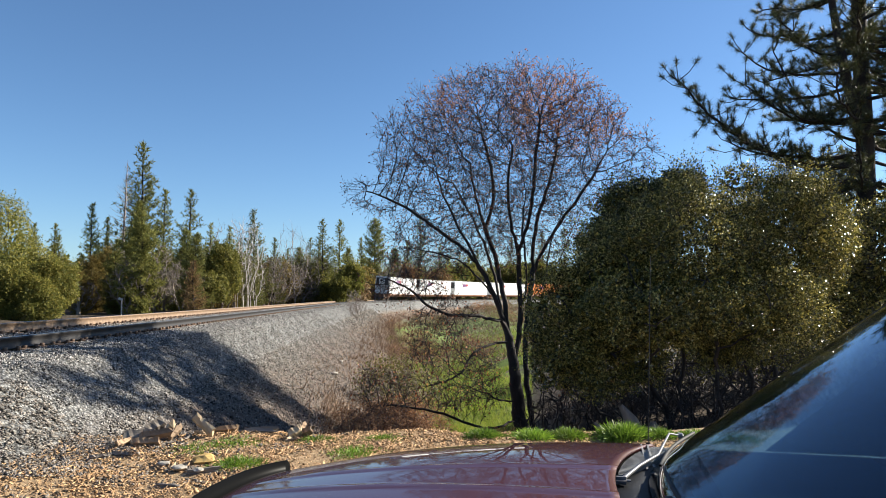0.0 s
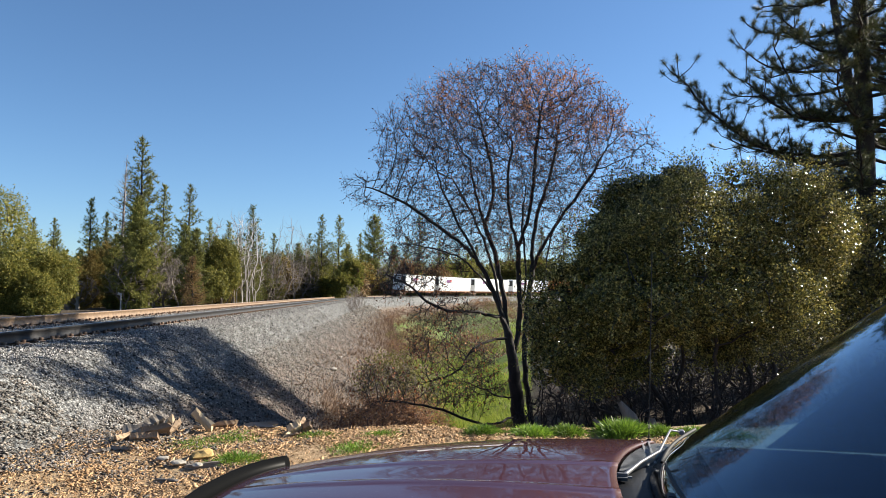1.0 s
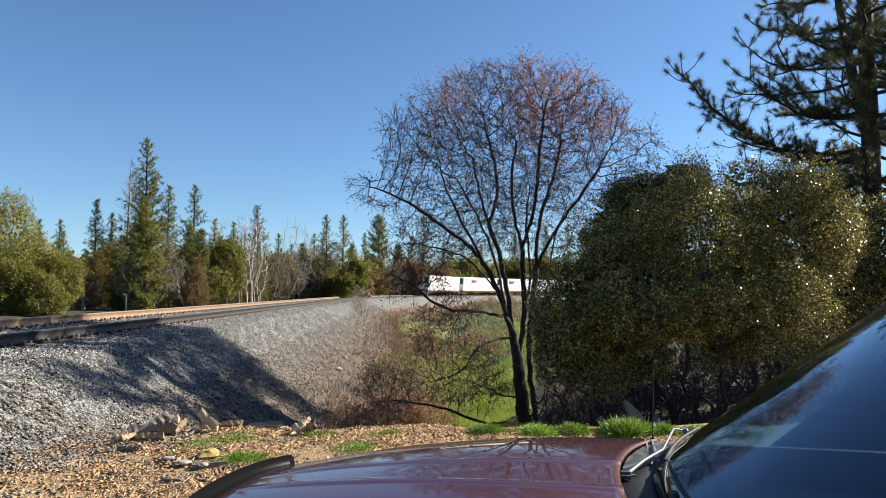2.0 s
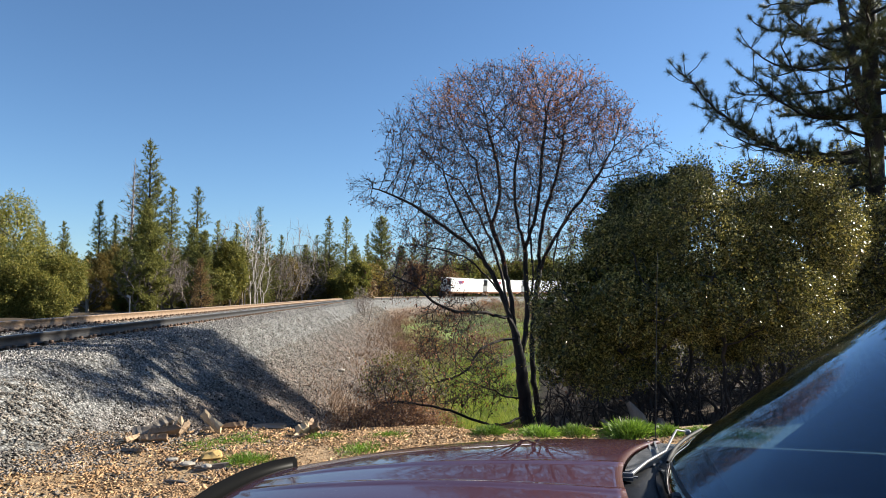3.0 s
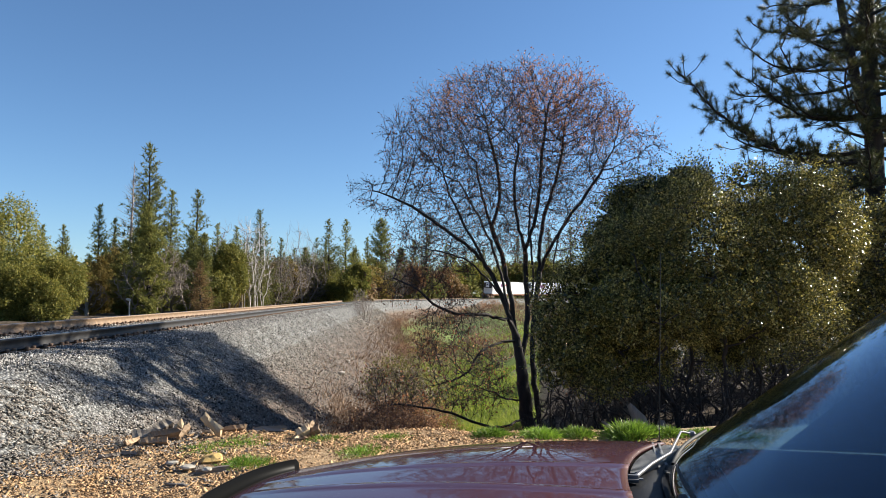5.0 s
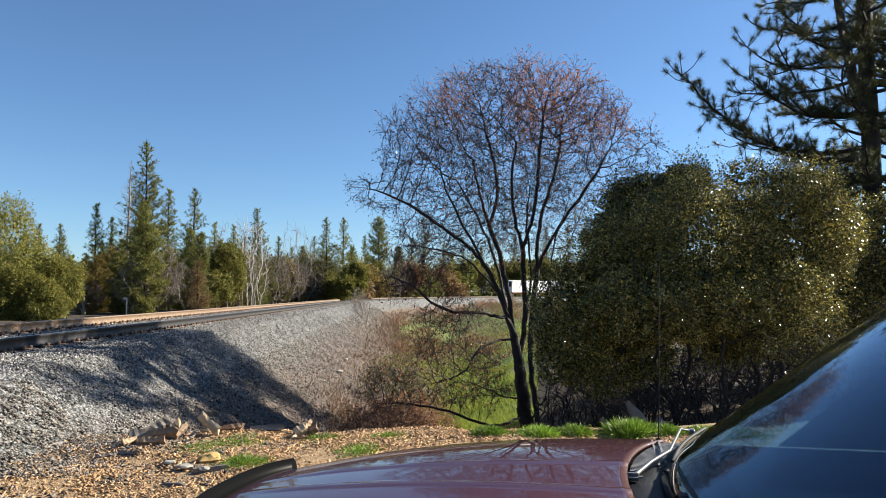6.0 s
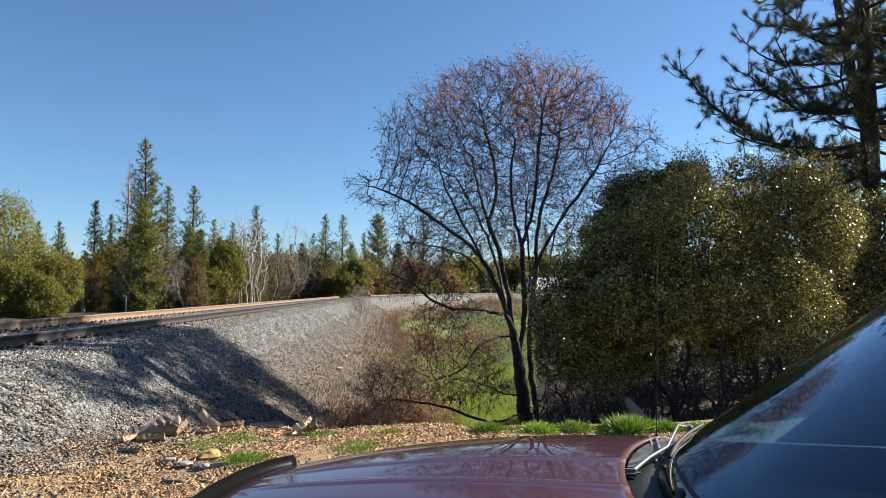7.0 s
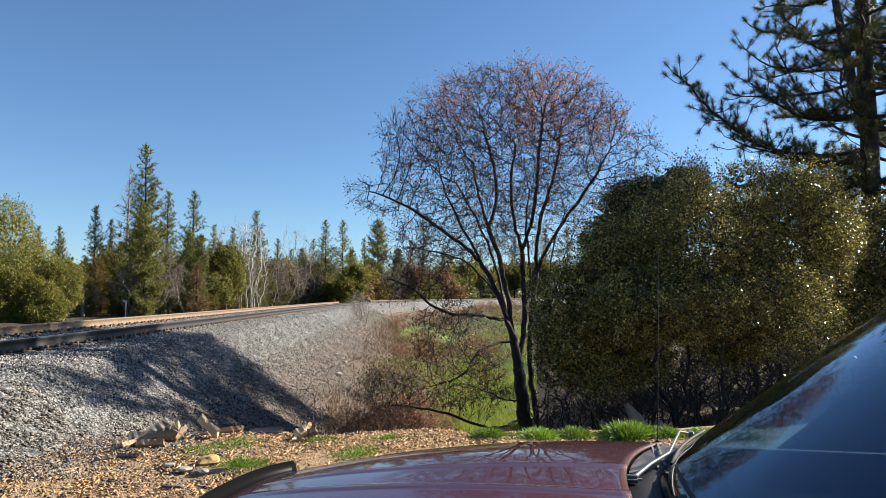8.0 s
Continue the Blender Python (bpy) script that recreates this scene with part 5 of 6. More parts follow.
    wide = np.concatenate([np.full(int(seen.sum()) * needles, 0.0062), np.full(int((~seen).sum()) * 26, 0.016)])
    p = tp - td * g.uniform(0, 0.16, (len(tp), 1))
    d = unit(td * 0.55 + g.normal(size=p.shape) * 0.72 + [0, 0, 0.05])
    v, f = slivers(p, d, g.uniform(0.12, 0.21, len(p)), wide)
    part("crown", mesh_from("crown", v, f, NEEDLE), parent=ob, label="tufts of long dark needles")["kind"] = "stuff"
    return ob


def build_big_pines():
    limbs = [(6.4, 3.6, 182, 0.25, -0.15), (6.5, 4.4, 180, 0.7, -0.35), (7.6, 3.7, 184, 0.5, -0.2), (6.75, 5.5, 183, 1.5, -0.5), (8.6, 3.2, 178, -0.45, -0.3), (6.1, 3.2, 186, 0.2, -0.3), (5.6, 1.6, 180, -0.3, -0.2), (7.0, 2.3, 170, 2.7, 0.1),
             (9.5, 2.3, 185, 0.7, -0.2), (9.9, 2.0, 172, 0.2, -0.2), (5.1, 2.0, 192, -0.35, -0.2), (7.8, 2.7, 196, 0.3, -0.35), (9.1, 2.7, 165, 0.5, -0.3)]
    bx, by = (10.86, 18.00)
    build_tall_pine(bx, by, "tall dark pine with long drooping limbs and needle tufts", 16.5, limbs, 3.6, 4.6, 84, 41)


def conifer_meshes(seed, high, half, bare=0.06, brown=0.0, dense=1.0, dead=False, taper=1.0, leaf=None):
    """Trunk and needle meshes of a conifer with its foot at the origin."""
    g = np.random.default_rng(seed)
    zs = np.linspace(-0.3, high, 14)
    tr = np.stack([np.cumsum(g.normal(size=14)) * 0.03, np.cumsum(g.normal(size=14)) * 0.03, zs], 1)
    v0, f0 = polyline_tube(tr, np.interp(zs, [0, high], [0.013 * high + 0.03, 0.015]), 7)
    a0, a1, r0, needles, dirs = [], [], [], [], []
    z = high * bare
    while z < high * 0.985:
        t = (z - high * bare) / (high * (1 - bare))
        reach = half * (1 - t) ** taper * (0.55 + 0.45 * min(1, t * 6)) + 0.12
        for k in range(int(g.integers(4, 7))):
            az = g.uniform(0, 2 * np.pi)
            L = reach * g.uniform(0.55, 1.12)
            d = np.array([math.cos(az), math.sin(az), 0.15 + 0.65 * t - 0.25 * (1 - t)])
            q0 = np.array([np.interp(z, zs, tr[:, 0]), np.interp(z, zs, tr[:, 1]), z])
            q1 = q0 + d * L * 0.6
            q2 = q1 + (d + [0, 0, 0.35]) * L * 0.4
            a0 += [q0, q1]
            a1 += [q1, q2]
            r0 += [0.012 + 0.012 * L, 0.008 + 0.006 * L]
            n = max(2, int(L * 6.5 * dense))
            for u in np.linspace(0.28, 1.0, n):
                c = q0 + (q1 - q0) * min(1, u / 0.6) + (q2 - q1) * max(0, (u - 0.6) / 0.4)
                needles.append(c + g.normal(size=3) * 0.10 * L ** 0.5)
                dirs.append(d)
        z += high * 0.021 * g.uniform(0.7, 1.3) + 0.05
    v1, f1 = tubes(np.array(a0), np.array(a1), np.array(r0), np.array(r0) * 0.6, 4)
    bark = mesh_from("trunk", *join((v0, f0), (v1, f1)), GREYBARK if dead else PINEBARK, True)
    if dead:
        return bark, None
    p = np.array(needles)
    n = 5
    q = np.repeat(p, n, 0)
    d = unit(np.repeat(np.array(dirs), n, 0) * 0.5 + g.normal(size=q.shape) * 0.75 + [0, 0, 0.2])
    k = high / 14
    v, f = slivers(q - d * 0.05, d, g.uniform(0.2, 0.5, len(q)) * k ** 0.5, np.full(len(q), 0.078 * k ** 0.5))
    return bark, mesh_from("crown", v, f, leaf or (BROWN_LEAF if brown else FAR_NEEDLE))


def build_far_trees():
    g = np.random.default_rng(70)
    kinds = {"tall": conifer_meshes(1, 15, 3.7, 0.05), "slim": conifer_meshes(2, 12, 2.5, 0.05), "young": conifer_meshes(3, 8, 1.9, 0.02, dense=2.6, taper=0.7),
             "scrub": conifer_meshes(9, 7, 2.3, 0.01, dense=2.4, taper=0.6, leaf=SCRUB_LEAF),
             "open": conifer_meshes(4, 13, 3.1, 0.08, dense=0.8), "cedar": conifer_meshes(5, 13, 3.1, 0.01, dense=1.9, taper=0.6), "brown": conifer_meshes(6, 6, 1.7, 0.02, 1.0, 1.3, taper=0.8)}
    size = {"scrub": 7, "tall": 15, "slim": 12, "young": 8, "open": 13, "cedar": 13, "brown": 6}
    texts = {"scrub": "yellow-olive young conifer beside the railway", "tall": "tall green pine rising above the woods", "slim": "slim dark green conifer in the woods", "young": "dense young green pine beside the railway", "open": "open-crowned green pine in the woods",
             "cedar": "broad dense dark cedar beyond the railway", "brown": "browning dying young conifer beside the railway"}
    # kind, place and height of the top
    rows = [("scrub", (-28.82, 56.01, 4.81)), ("scrub", (-28.55, 58.01, 5.61)), ("scrub", (-27.59, 52.01, 3.36)), ("scrub", (-25.88, 55.01, 3.92)), ("scrub", (-20.50, 62.01, 5.77)), ("scrub", (-20.37, 58.01, 4.78)), ("young", (-23.47, 52.01, 8.24)), ("young", (-20.75, 55.01, 6.77)), ("scrub", (-20.42, 66.00, 4.84)),
            ("tall", (-27.58, 62.00, 15.93)), ("slim", (-31.02, 60.00, 9.75)), ("slim", (-32.64, 66.00, 9.21)), ("slim", (-43.31, 72.00, 9.25)), ("slim", (-41.10, 72.00, 9.25)), ("slim", (-27.94, 68.00, 12.31)),
            ("open", (-23.75, 64.00, 11.73)), ("young", (-22.12, 50.00, 8.30)), ("young", (-17.42, 48.00, 5.92)), ("tall", (-20.75, 75.00, 11.37)), ("open", (-19.75, 80.00, 8.51)), ("open", (-15.60, 88.00, 11.68)),
            ("open", (-13.57, 90.00, 11.84)), ("cedar", (-14.15, 140.00, 17.44)), ("slim", (-15.75, 132.00, 13.03)), ("open", (-5.56, 172.00, 21.36)), ("slim", (-26.69, 85.00, 10.35)), ("brown", (-16.73, 46.00, 3.95)), ("slim", (-31.43, 58.00, 4.19)),
            ("young", (-26.38, 55.00, 6.11)), ("cedar", (-10.44, 150.00, 12.11)), ("slim", (-7.71, 150.00, 13.98)), ("open", (-0.66, 200.00, 17.29)), ("open", (5.27, 205.00, 14.29)), ("cedar", (2.65, 200.00, 10.66)), ("slim", (10.61, 210.00, 16.34)), ("open", (22.05, 220.00, 20.69)),
            ("open", (32.08, 220.00, 22.51)), ("cedar", (15.32, 215.00, 11.35)), ("open", (40.27, 225.00, 24.85)), ("tall", (49.59, 225.00, 26.72)), ("cedar", (26.01, 215.00, 12.24)), ("young", (-18.94, 90.00, 7.89)), ("slim", (-21.57, 95.00, 8.24)), ("cedar", (-23.07, 60.00, 5.78)), ("slim", (-31.89, 68.00, 8.59)),
            ("slim", (-26.62, 78.00, 9.95)), ("open", (-26.17, 88.00, 9.21)), ("cedar", (-14.00, 100.00, 8.59)), ("open", (-20.36, 105.00, 10.68)), ("slim", (-40.46, 60.00, 7.76)), ("tall", (-44.38, 62.00, 11.57)), ("open", (53.4, 90.00, 22.0)), ("cedar", (49.6, 90.00, 16.0)), ("open", (62.3, 90.00, 25.0))]
    for k in range(26):                                   # the thick of the woods
        y = g.uniform(62, 100)
        x = y * g.uniform(-0.75, -0.17)
        rows.append((("slim", "open", "young", "tall")[k % 4], (x, y, 1.5 + y * g.uniform(0.045, 0.095))))
    for kind, (x, y, top) in rows:
        bark, crown = kinds[kind]
        z = float(ground_z(np.array([x]), np.array([y]))[0])
        k = (top - z) / size[kind]
        ob = tree_base("pine" if kind not in ("cedar",) else "cedar", x, y, texts[kind], "tree", turn=g.uniform(0, 360), size=k, group="conifers beyond the railway")
        part("trunk", bark, parent=ob)
        part("crown", crown, parent=ob)["kind"] = "stuff"
    x, y, top = (-27.94, 60.00, 13.48)
    bark, _ = conifer_meshes(8, 13, 2.2, 0.25, dead=True)
    ob = tree_base("dead_pine", x, y, "dead grey leafless pine among the green ones", "tree", size=(top - 0.15) / 13)
    part("trunk", bark, parent=ob)
    # broad evergreen crowns at the edge of the woods
    for k, (blobs, leaf, text) in enumerate([
            ([(-27.11, 42.00, 5.20, 1.32, 2.13, 2.51), (-29.37, 42.00, 4.51, 2.09, 2.37, 2.78), (-24.49, 40.00, 3.04, 1.49, 1.69, 1.99), (-27.5, 40.0, 1.6, 2.6, 1.6, 1.6)], OLIVE_LEAF, "broad evergreen tree at the edge of the woods"),
            ([(-22.83, 40.00, 2.38, 1.39, 1.27, 1.49), (-22.79, 38.00, 1.71, 1.26, 1.07, 0.94), (-24.21, 38.00, 2.02, 1.57, 1.34, 1.42), (-22.6, 38.0, 0.8, 1.5, 1.0, 0.9), (-24.6, 37.5, 0.9, 1.6, 1.0, 1.0)], OLIVE_LEAF, "olive-green evergreen tree beside the railway"),
            ([(-18.69, 58.00, 3.47, 1.44, 2.04, 2.40), (-18.07, 54.00, 2.22, 1.16, 0.99, 1.12)], OLIVE_LEAF, "olive-green bushy tree in the woods"),
            ([(-11.69, 86.00, 3.55, 1.85, 1.57, 1.85), (-12.46, 84.00, 2.59, 1.25, 1.06, 1.25)], OLIVE_LEAF, "olive-green bushy tree beyond the bend"),
            ([(-15.24, 88.00, 2.50, 1.02, 1.05, 1.24)], OLIVE_LEAF, "small olive-green bush beyond the bend"),
            ([(6.11, 205.00, 7.15, 5.10, 4.33, 3.40), (-0.66, 200.00, 6.02, 4.97, 4.23, 2.98)], OLIVE_LEAF, "green bushy tree beyond the train"),
            ([(-6.60, 135.00, 4.68, 1.79, 1.71, 2.01)], TAN_LEAF, "russet bush beyond the bend"),
            ([(20.66, 215.00, 7.43, 7.13, 6.06, 3.56), (29.57, 215.00, 8.14, 5.34, 4.54, 4.28)], OLIVE_LEAF, "green bushy tree beyond the train")]):
        c = blobs[0]
        s = c[1] / 50
        n = int(500 + 420 * len(blobs))
        build_leafy_tree("bushy_tree", blobs, [(c[0], c[1]), (c[0] + 0.5 * s, c[1] + 0.4)], text, "tree", leaf, GREYBARK if leaf is not OLIVE_LEAF else BARK, n, 15, 0.14 * s, 0.30 * s, 80 + k, 160, 0.4 * s, 0.012, 0.5)
    # understorey that closes the woods: place, height and half width
    for k, (x, y, top, half) in enumerate([(-38.8, 72, 4.7, 1.8), (-33.7, 66, 5.2, 1.5), (-33.4, 70, 5.7, 1.7), (-30.6, 74, 6.3, 1.7), (-26.3, 70, 5.7, 1.5), (-24.8, 74, 7.2, 1.8), (-24.4, 80, 7.3, 1.7), (-22.5, 84, 6.6, 2.1), (-20.5, 86, 6.3, 2.0), (-18.8, 90, 6.8, 2.2), (-16.6, 92, 6.1, 2.0), (-14.3, 100, 5.9, 2.5), (-14.7, 125, 6.9, 2.7), (-10.7, 140, 6.4, 3.5), (-6.4, 150, 7.0, 3.5), (-0.9, 160, 7.6, 3.7)]):
        leaf = (SCRUB_LEAF, OLIVE_LEAF, FAR_NEEDLE, BROWN_LEAF)[k % 4]
        hh = (top - 0.2) / 2
        blobs = [(x, y, 0.2 + hh, half, half, hh), (x + half * 0.7, y + 0.5, 0.2 + hh * 0.6, half * 0.8, half * 0.8, hh * 0.65), (x - half * 0.6, y - 0.5, 0.2 + hh * 0.7, half * 0.7, half * 0.7, hh * 0.75)]
        build_leafy_tree("bushy_tree", blobs, [(x, y), (x + 0.6, y + 0.3)], ("yellow-olive scrub tree in the woods", "olive-green scrub tree in the woods", "dark green scrub tree in the woods", "brown-leaved scrub tree in the woods")[k % 4], "tree", leaf, GREYBARK, 360, 12, 0.003 * y + 0.05, 0.006 * y, 500 + k, 90, 0.008 * y, 0.012, 0.6)
    # leafless grey trees and brush
    for k, (px, half, mat, text) in enumerate([
            ((-19.91, 70.00, 5.62), 1.4, GREYBARK, "leafless grey-brown tree in the woods"), ((-21.78, 84.00, 6.01), 2.2, GREYBARK, "leafless grey-brown tree in the woods"), ((-20.16, 86.00, 6.55), 2.4, GREYBARK, "leafless grey-brown tree in the woods"), ((-18.19, 88.00, 5.93), 2.3, GREYBARK, "leafless grey-brown tree in the woods"), ((-16.37, 90.00, 6.55), 2.5, GREYBARK, "leafless grey-brown tree in the woods"), ((-14.73, 94.00, 5.60), 2.3, GREYBARK, "leafless grey-brown tree in the woods"), ((-22.33, 54.01, 3.65), 1.6, GREYBARK, "leafless grey-brown tree in the woods"), ((-23.48, 54.01, 4.24), 1.3, GREYBARK, "leafless grey-brown tree in the woods"), ((-10.43, 130.00, 6.28), 3.2, GREYBARK, "leafless grey-brown tree in the woods"),
            ((-20.10, 64.00, 8.18), 2.3, GREYBARK, "leafless grey tree in the woods"), ((-17.60, 60.00, 8.16), 1.4, PALEBARK, "pale leafless tree with slender white stems"), ((-16.75, 60.00, 7.76), 1.2, PALEBARK, "pale leafless tree with slender white stems"),
            ((-18.37, 84.00, 9.90), 2.6, GREYBARK, "leafless grey tree beyond the bend"), ((-17.43, 88.00, 7.75), 3.2, GREYBARK, "leafless grey tree beyond the bend"), ((-18.82, 80.00, 6.19), 2.8, GREYBARK, "leafless brown brush beyond the bend"),
            ((-19.97, 78.00, 5.43), 2.4, GREYBARK, "leafless brown brush beyond the bend"), ((-16.31, 92.00, 6.89), 2.8, GREYBARK, "leafless grey tree beyond the bend"), ((-21.93, 52.00, 5.21), 2.0, GREYBARK, "leafless grey tree beside the railway"),
            ((-22.74, 50.00, 3.83), 1.8, GREYBARK, "leafless grey brush beside the railway"), ((-20.33, 60.00, 4.78), 2.0, GREYBARK, "leafless grey brush beside the railway"), ((-27.53, 52.00, 2.63), 1.5, GREYBARK, "leafless grey brush beside the railway"),
            ((-10.12, 130.00, 7.47), 3.6, GREYBARK, "leafless brown brush beyond the bend"), ((-3.68, 185.00, 12.28), 4.5, GREYBARK, "leafless tree beyond the train"), ((11.21, 205.00, 10.89), 4.5, GREYBARK, "leafless brush beyond the train"),
            ((-19.77, 52.00, 3.92), 1.6, GREYBARK, "leafless grey brush beside the railway"), ((-17.74, 86.00, 4.76), 3.0, GREYBARK, "leafless brown brush beyond the bend"), ((-14.41, 92.00, 4.98), 2.4, GREYBARK, "leafless brown brush beyond the bend")]):
        x, y, top = px
        bare_bush("bare_tree" if top > 5 else "bare_bush", x, y, half, top - 0.15, 600 + k, mat, text, 0.018 if mat is GREYBARK else 0.016, 260, "tree" if top > 5 else "bush")
    # the woods that close the distance
    n = 450
    b = g.uniform(-1.1, 1.1, n)
    y = g.uniform(190, 420, n)
    x = b * y
    high = g.uniform(7, 15, n) * (0.8 + y / 800)
    per = 150
    t = g.uniform(0, 1, (n, per)) ** 1.3
    az = g.uniform(0, 6.28, (n, per))
    rr = (1 - t) * high[:, None] * 0.2 * g.uniform(0.4, 1.0, (n, per))
    c = np.stack([x[:, None] + np.cos(az) * rr, y[:, None] + np.sin(az) * rr, 0.2 + t * high[:, None]], -1).reshape(-1, 3)
    d = unit(np.stack([np.cos(az), np.sin(az), 0.1 + t * 1.2], -1).reshape(-1, 3) + g.normal(size=(n * per, 3)) * 0.4)
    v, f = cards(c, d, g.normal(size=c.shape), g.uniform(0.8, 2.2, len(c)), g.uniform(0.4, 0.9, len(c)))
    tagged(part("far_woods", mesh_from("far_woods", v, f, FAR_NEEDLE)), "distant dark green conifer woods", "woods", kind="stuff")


# ---- yard and ravine ----
def build_brush():
    g = np.random.default_rng(90)
    # dry grass and weeds on the lower bank
    n = 52000
    s, d = g.uniform(0, 1, n) ** 1.4 * 115 + 1, g.uniform(3.0, 8.6, n)
    keep = g.uniform(size=n) < smooth((d - 3.7) / 2.4) * (0.35 + 0.65 * (lumps(s, d, 3.0, 91) > -0.1))
    s, d = s[keep], d[keep]
    p = on_line(s, d)
    p[:, 2] = bank_z(d, p[:, 0], p[:, 1])
    a = unit(g.normal(size=p.shape) * [0.6, 0.6, 0.3] + [0.25, -0.1, 0.75])
    v, f = slivers(p, a, g.uniform(0.12, 0.5, len(p)), g.uniform(0.009, 0.018, len(p)) * (1 + s / 50))
    tagged(part("dry_grass", mesh_from("dry_grass", v, f, DRY)), "dry tan grass and dead weeds on the lower bank", "grass", kind="stuff")
    # rough green grass along the ravine
    n = 42000
    y = 15 + 50 * g.beta(1, 2.0, n)
    x = y * g.uniform(-0.08, 0.13, n)
    s, d = line_dist(x, y)
    ok = (d > 5.9) & (lumps(x, y, 4.0, 92) > -0.45) & (x / y > -0.005 - 0.0018 * (y - 20) + g.normal(size=n) * 0.012)
    x, y = x[ok], y[ok]
    p = np.stack([x, y, ground_z(x, y)], 1)
    a = unit(g.normal(size=p.shape) * [0.5, 0.5, 0.2] + [0, 0, 0.8])
    v, f = slivers(p, a, g.uniform(0.08, 0.34, len(p)), g.uniform(0.008, 0.018, len(p)) * (1 + y[:, ] / 40))
    tagged(part("ravine_grass", mesh_from("ravine_grass", v, f, RAVINE)), "rough green grass on the ravine floor", "grass", kind="stuff")
    # tall pale weeds up the far side of the ravine
    n = 20000
    y = 36 + 95 * g.uniform(size=n)
    x = y * g.uniform(-0.08, 0.2, n)
    s, d = line_dist(x, y)
    ok = (d > 4.6) & (lumps(x, y, 9.0, 93) > -0.5)
    x, y, d = x[ok], y[ok], d[ok]
    z = np.maximum(ground_z(x, y), bank_z(d, x, y))
    a = unit(g.normal(size=(len(x), 3)) * [0.6, 0.6, 0.3] + [0, 0, 0.7])
    v, f = slivers(np.stack([x, y, z], 1), a, g.uniform(0.25, 0.8, len(x)), g.uniform(0.015, 0.045, len(x)))
    tagged(part("pale_weeds", mesh_from("pale_weeds", v, f, DRY)), "pale dry weeds on the far side of the ravine", "weeds", kind="stuff")
    # dead weeds below the yard
    n = 22000
    y = 9.4 + 10 * g.beta(1, 1.4, n)
    x = y * g.uniform(-0.17, 0.06, n)
    s, d = line_dist(x, y)
    z = np.maximum(ground_z(x, y), bank_z(d, x, y))
    a = unit(g.normal(size=(n, 3)) * [0.6, 0.6, 0.3] + [0, 0, 0.7])
    v, f = slivers(np.stack([x, y, z], 1), a, g.uniform(0.12, 0.42, n), g.uniform(0.006, 0.012, n))
    tagged(part("dead_weeds", mesh_from("dead_weeds", v, f, DRY)), "brown dead weeds below the yard", "weeds", kind="stuff")
    # brambles and brush in the ravine
    for k, (bx, y, half, high, mat, leaf, text) in enumerate([
            (-0.040, 15.0, 1.1, 1.1, BROWNTWIG, BRAMBLE, "brown bramble thicket in the ravine"), (-0.012, 14.0, 0.9, 0.9, BROWNTWIG, BRAMBLE, "brown bramble thicket below the yard"), (-0.020, 17.0, 1.1, 1.0, BROWNTWIG, BRAMBLE, "brown bramble thicket in the ravine"),
            (-0.080, 13.5, 1.1, 1.1, BROWNTWIG, BRAMBLE, "brown bramble thicket in the ravine"), (-0.111, 12.6, 0.8, 1.6, BROWNTWIG, BRAMBLE, "brown bramble thicket at the foot of the bank"),
            (-0.078, 22, 1.1, 1.8, GREYBARK, OLIVE_LEAF, "green leafy bush at the foot of the bank"), (-0.053, 19, 1.2, 1.3, BROWNTWIG, BRAMBLE, "brown bramble thicket in the ravine"), (-0.041, 26, 1.2, 1.5, GREYBARK, OLIVE_LEAF, "green leafy bush in the ravine"),
            (-0.152, 11.6, 0.6, 0.8, BROWNTWIG, BRAMBLE, "brown bramble thicket at the foot of the bank"), (-0.061, 12.2, 1.0, 1.5, BROWNTWIG, BRAMBLE, "brown bramble thicket below the yard"), (-0.090, 16.0, 1.0, 1.2, BROWNTWIG, BRAMBLE, "brown bramble thicket at the foot of the bank"), (-0.043, 18.0, 1.2, 1.1, BROWNTWIG, BRAMBLE, "brown bramble thicket in the ravine"),
            (-0.186, 10.8, 0.6, 0.8, BROWNTWIG, BRAMBLE, "brown bramble thicket at the foot of the bank"), (0.080, 16.5, 0.8, 0.9, BROWNTWIG, BRAMBLE, "brown brush beside the bare tree")]):
        x = bx * y
        sd = line_dist(np.array([x]), np.array([y]))
        z = float(max(ground_z(np.array([x]), np.array([y]))[0], bank_z(sd[1], np.array([x]), np.array([y]))[0])) - 0.03
        bare_bush("bramble" if leaf is BRAMBLE else "bush", x, y, half, high, 170 + k, mat, text, 0.0055, 320, z=z, leaves=leaf)
    # low brush scattered up the far side of the ravine
    for k in range(24):
        y = 34 + 75 * g.uniform() ** 0.9
        x = y * g.uniform(-0.075, 0.11)
        sd = line_dist(np.array([x]), np.array([y]))
        if sd[1][0] < 5:
            continue
        z = float(max(ground_z(np.array([x]), np.array([y]))[0], bank_z(sd[1], np.array([x]), np.array([y]))[0])) - 0.03
        green = k % 3 == 0
        bare_bush("bush" if green else "bramble", x, y, g.uniform(0.8, 1.6), g.uniform(0.7, 1.7), 300 + k, BROWNTWIG, "low green bush in the ravine" if green else "low brown brush in the ravine", 0.009, 80, z=z, leaves=OLIVE_LEAF if green else BRAMBLE)
    for k, (s, dd, h) in enumerate(((50.0, 3.0, 2.2), (55.0, 2.9, 1.8), (46.0, 3.6, 1.6))):
        c = on_line(np.array([s]), np.array([dd]))[0]
        bare_bush("bare_bush", c[0], c[1], 0.9, h, 190 + k, GREYBARK, "tan leafless bush on the shoulder of the bank", 0.008, 160, z=float(bank_z(np.array([dd]), c[:1], c[1:2])[0]) - 0.03)


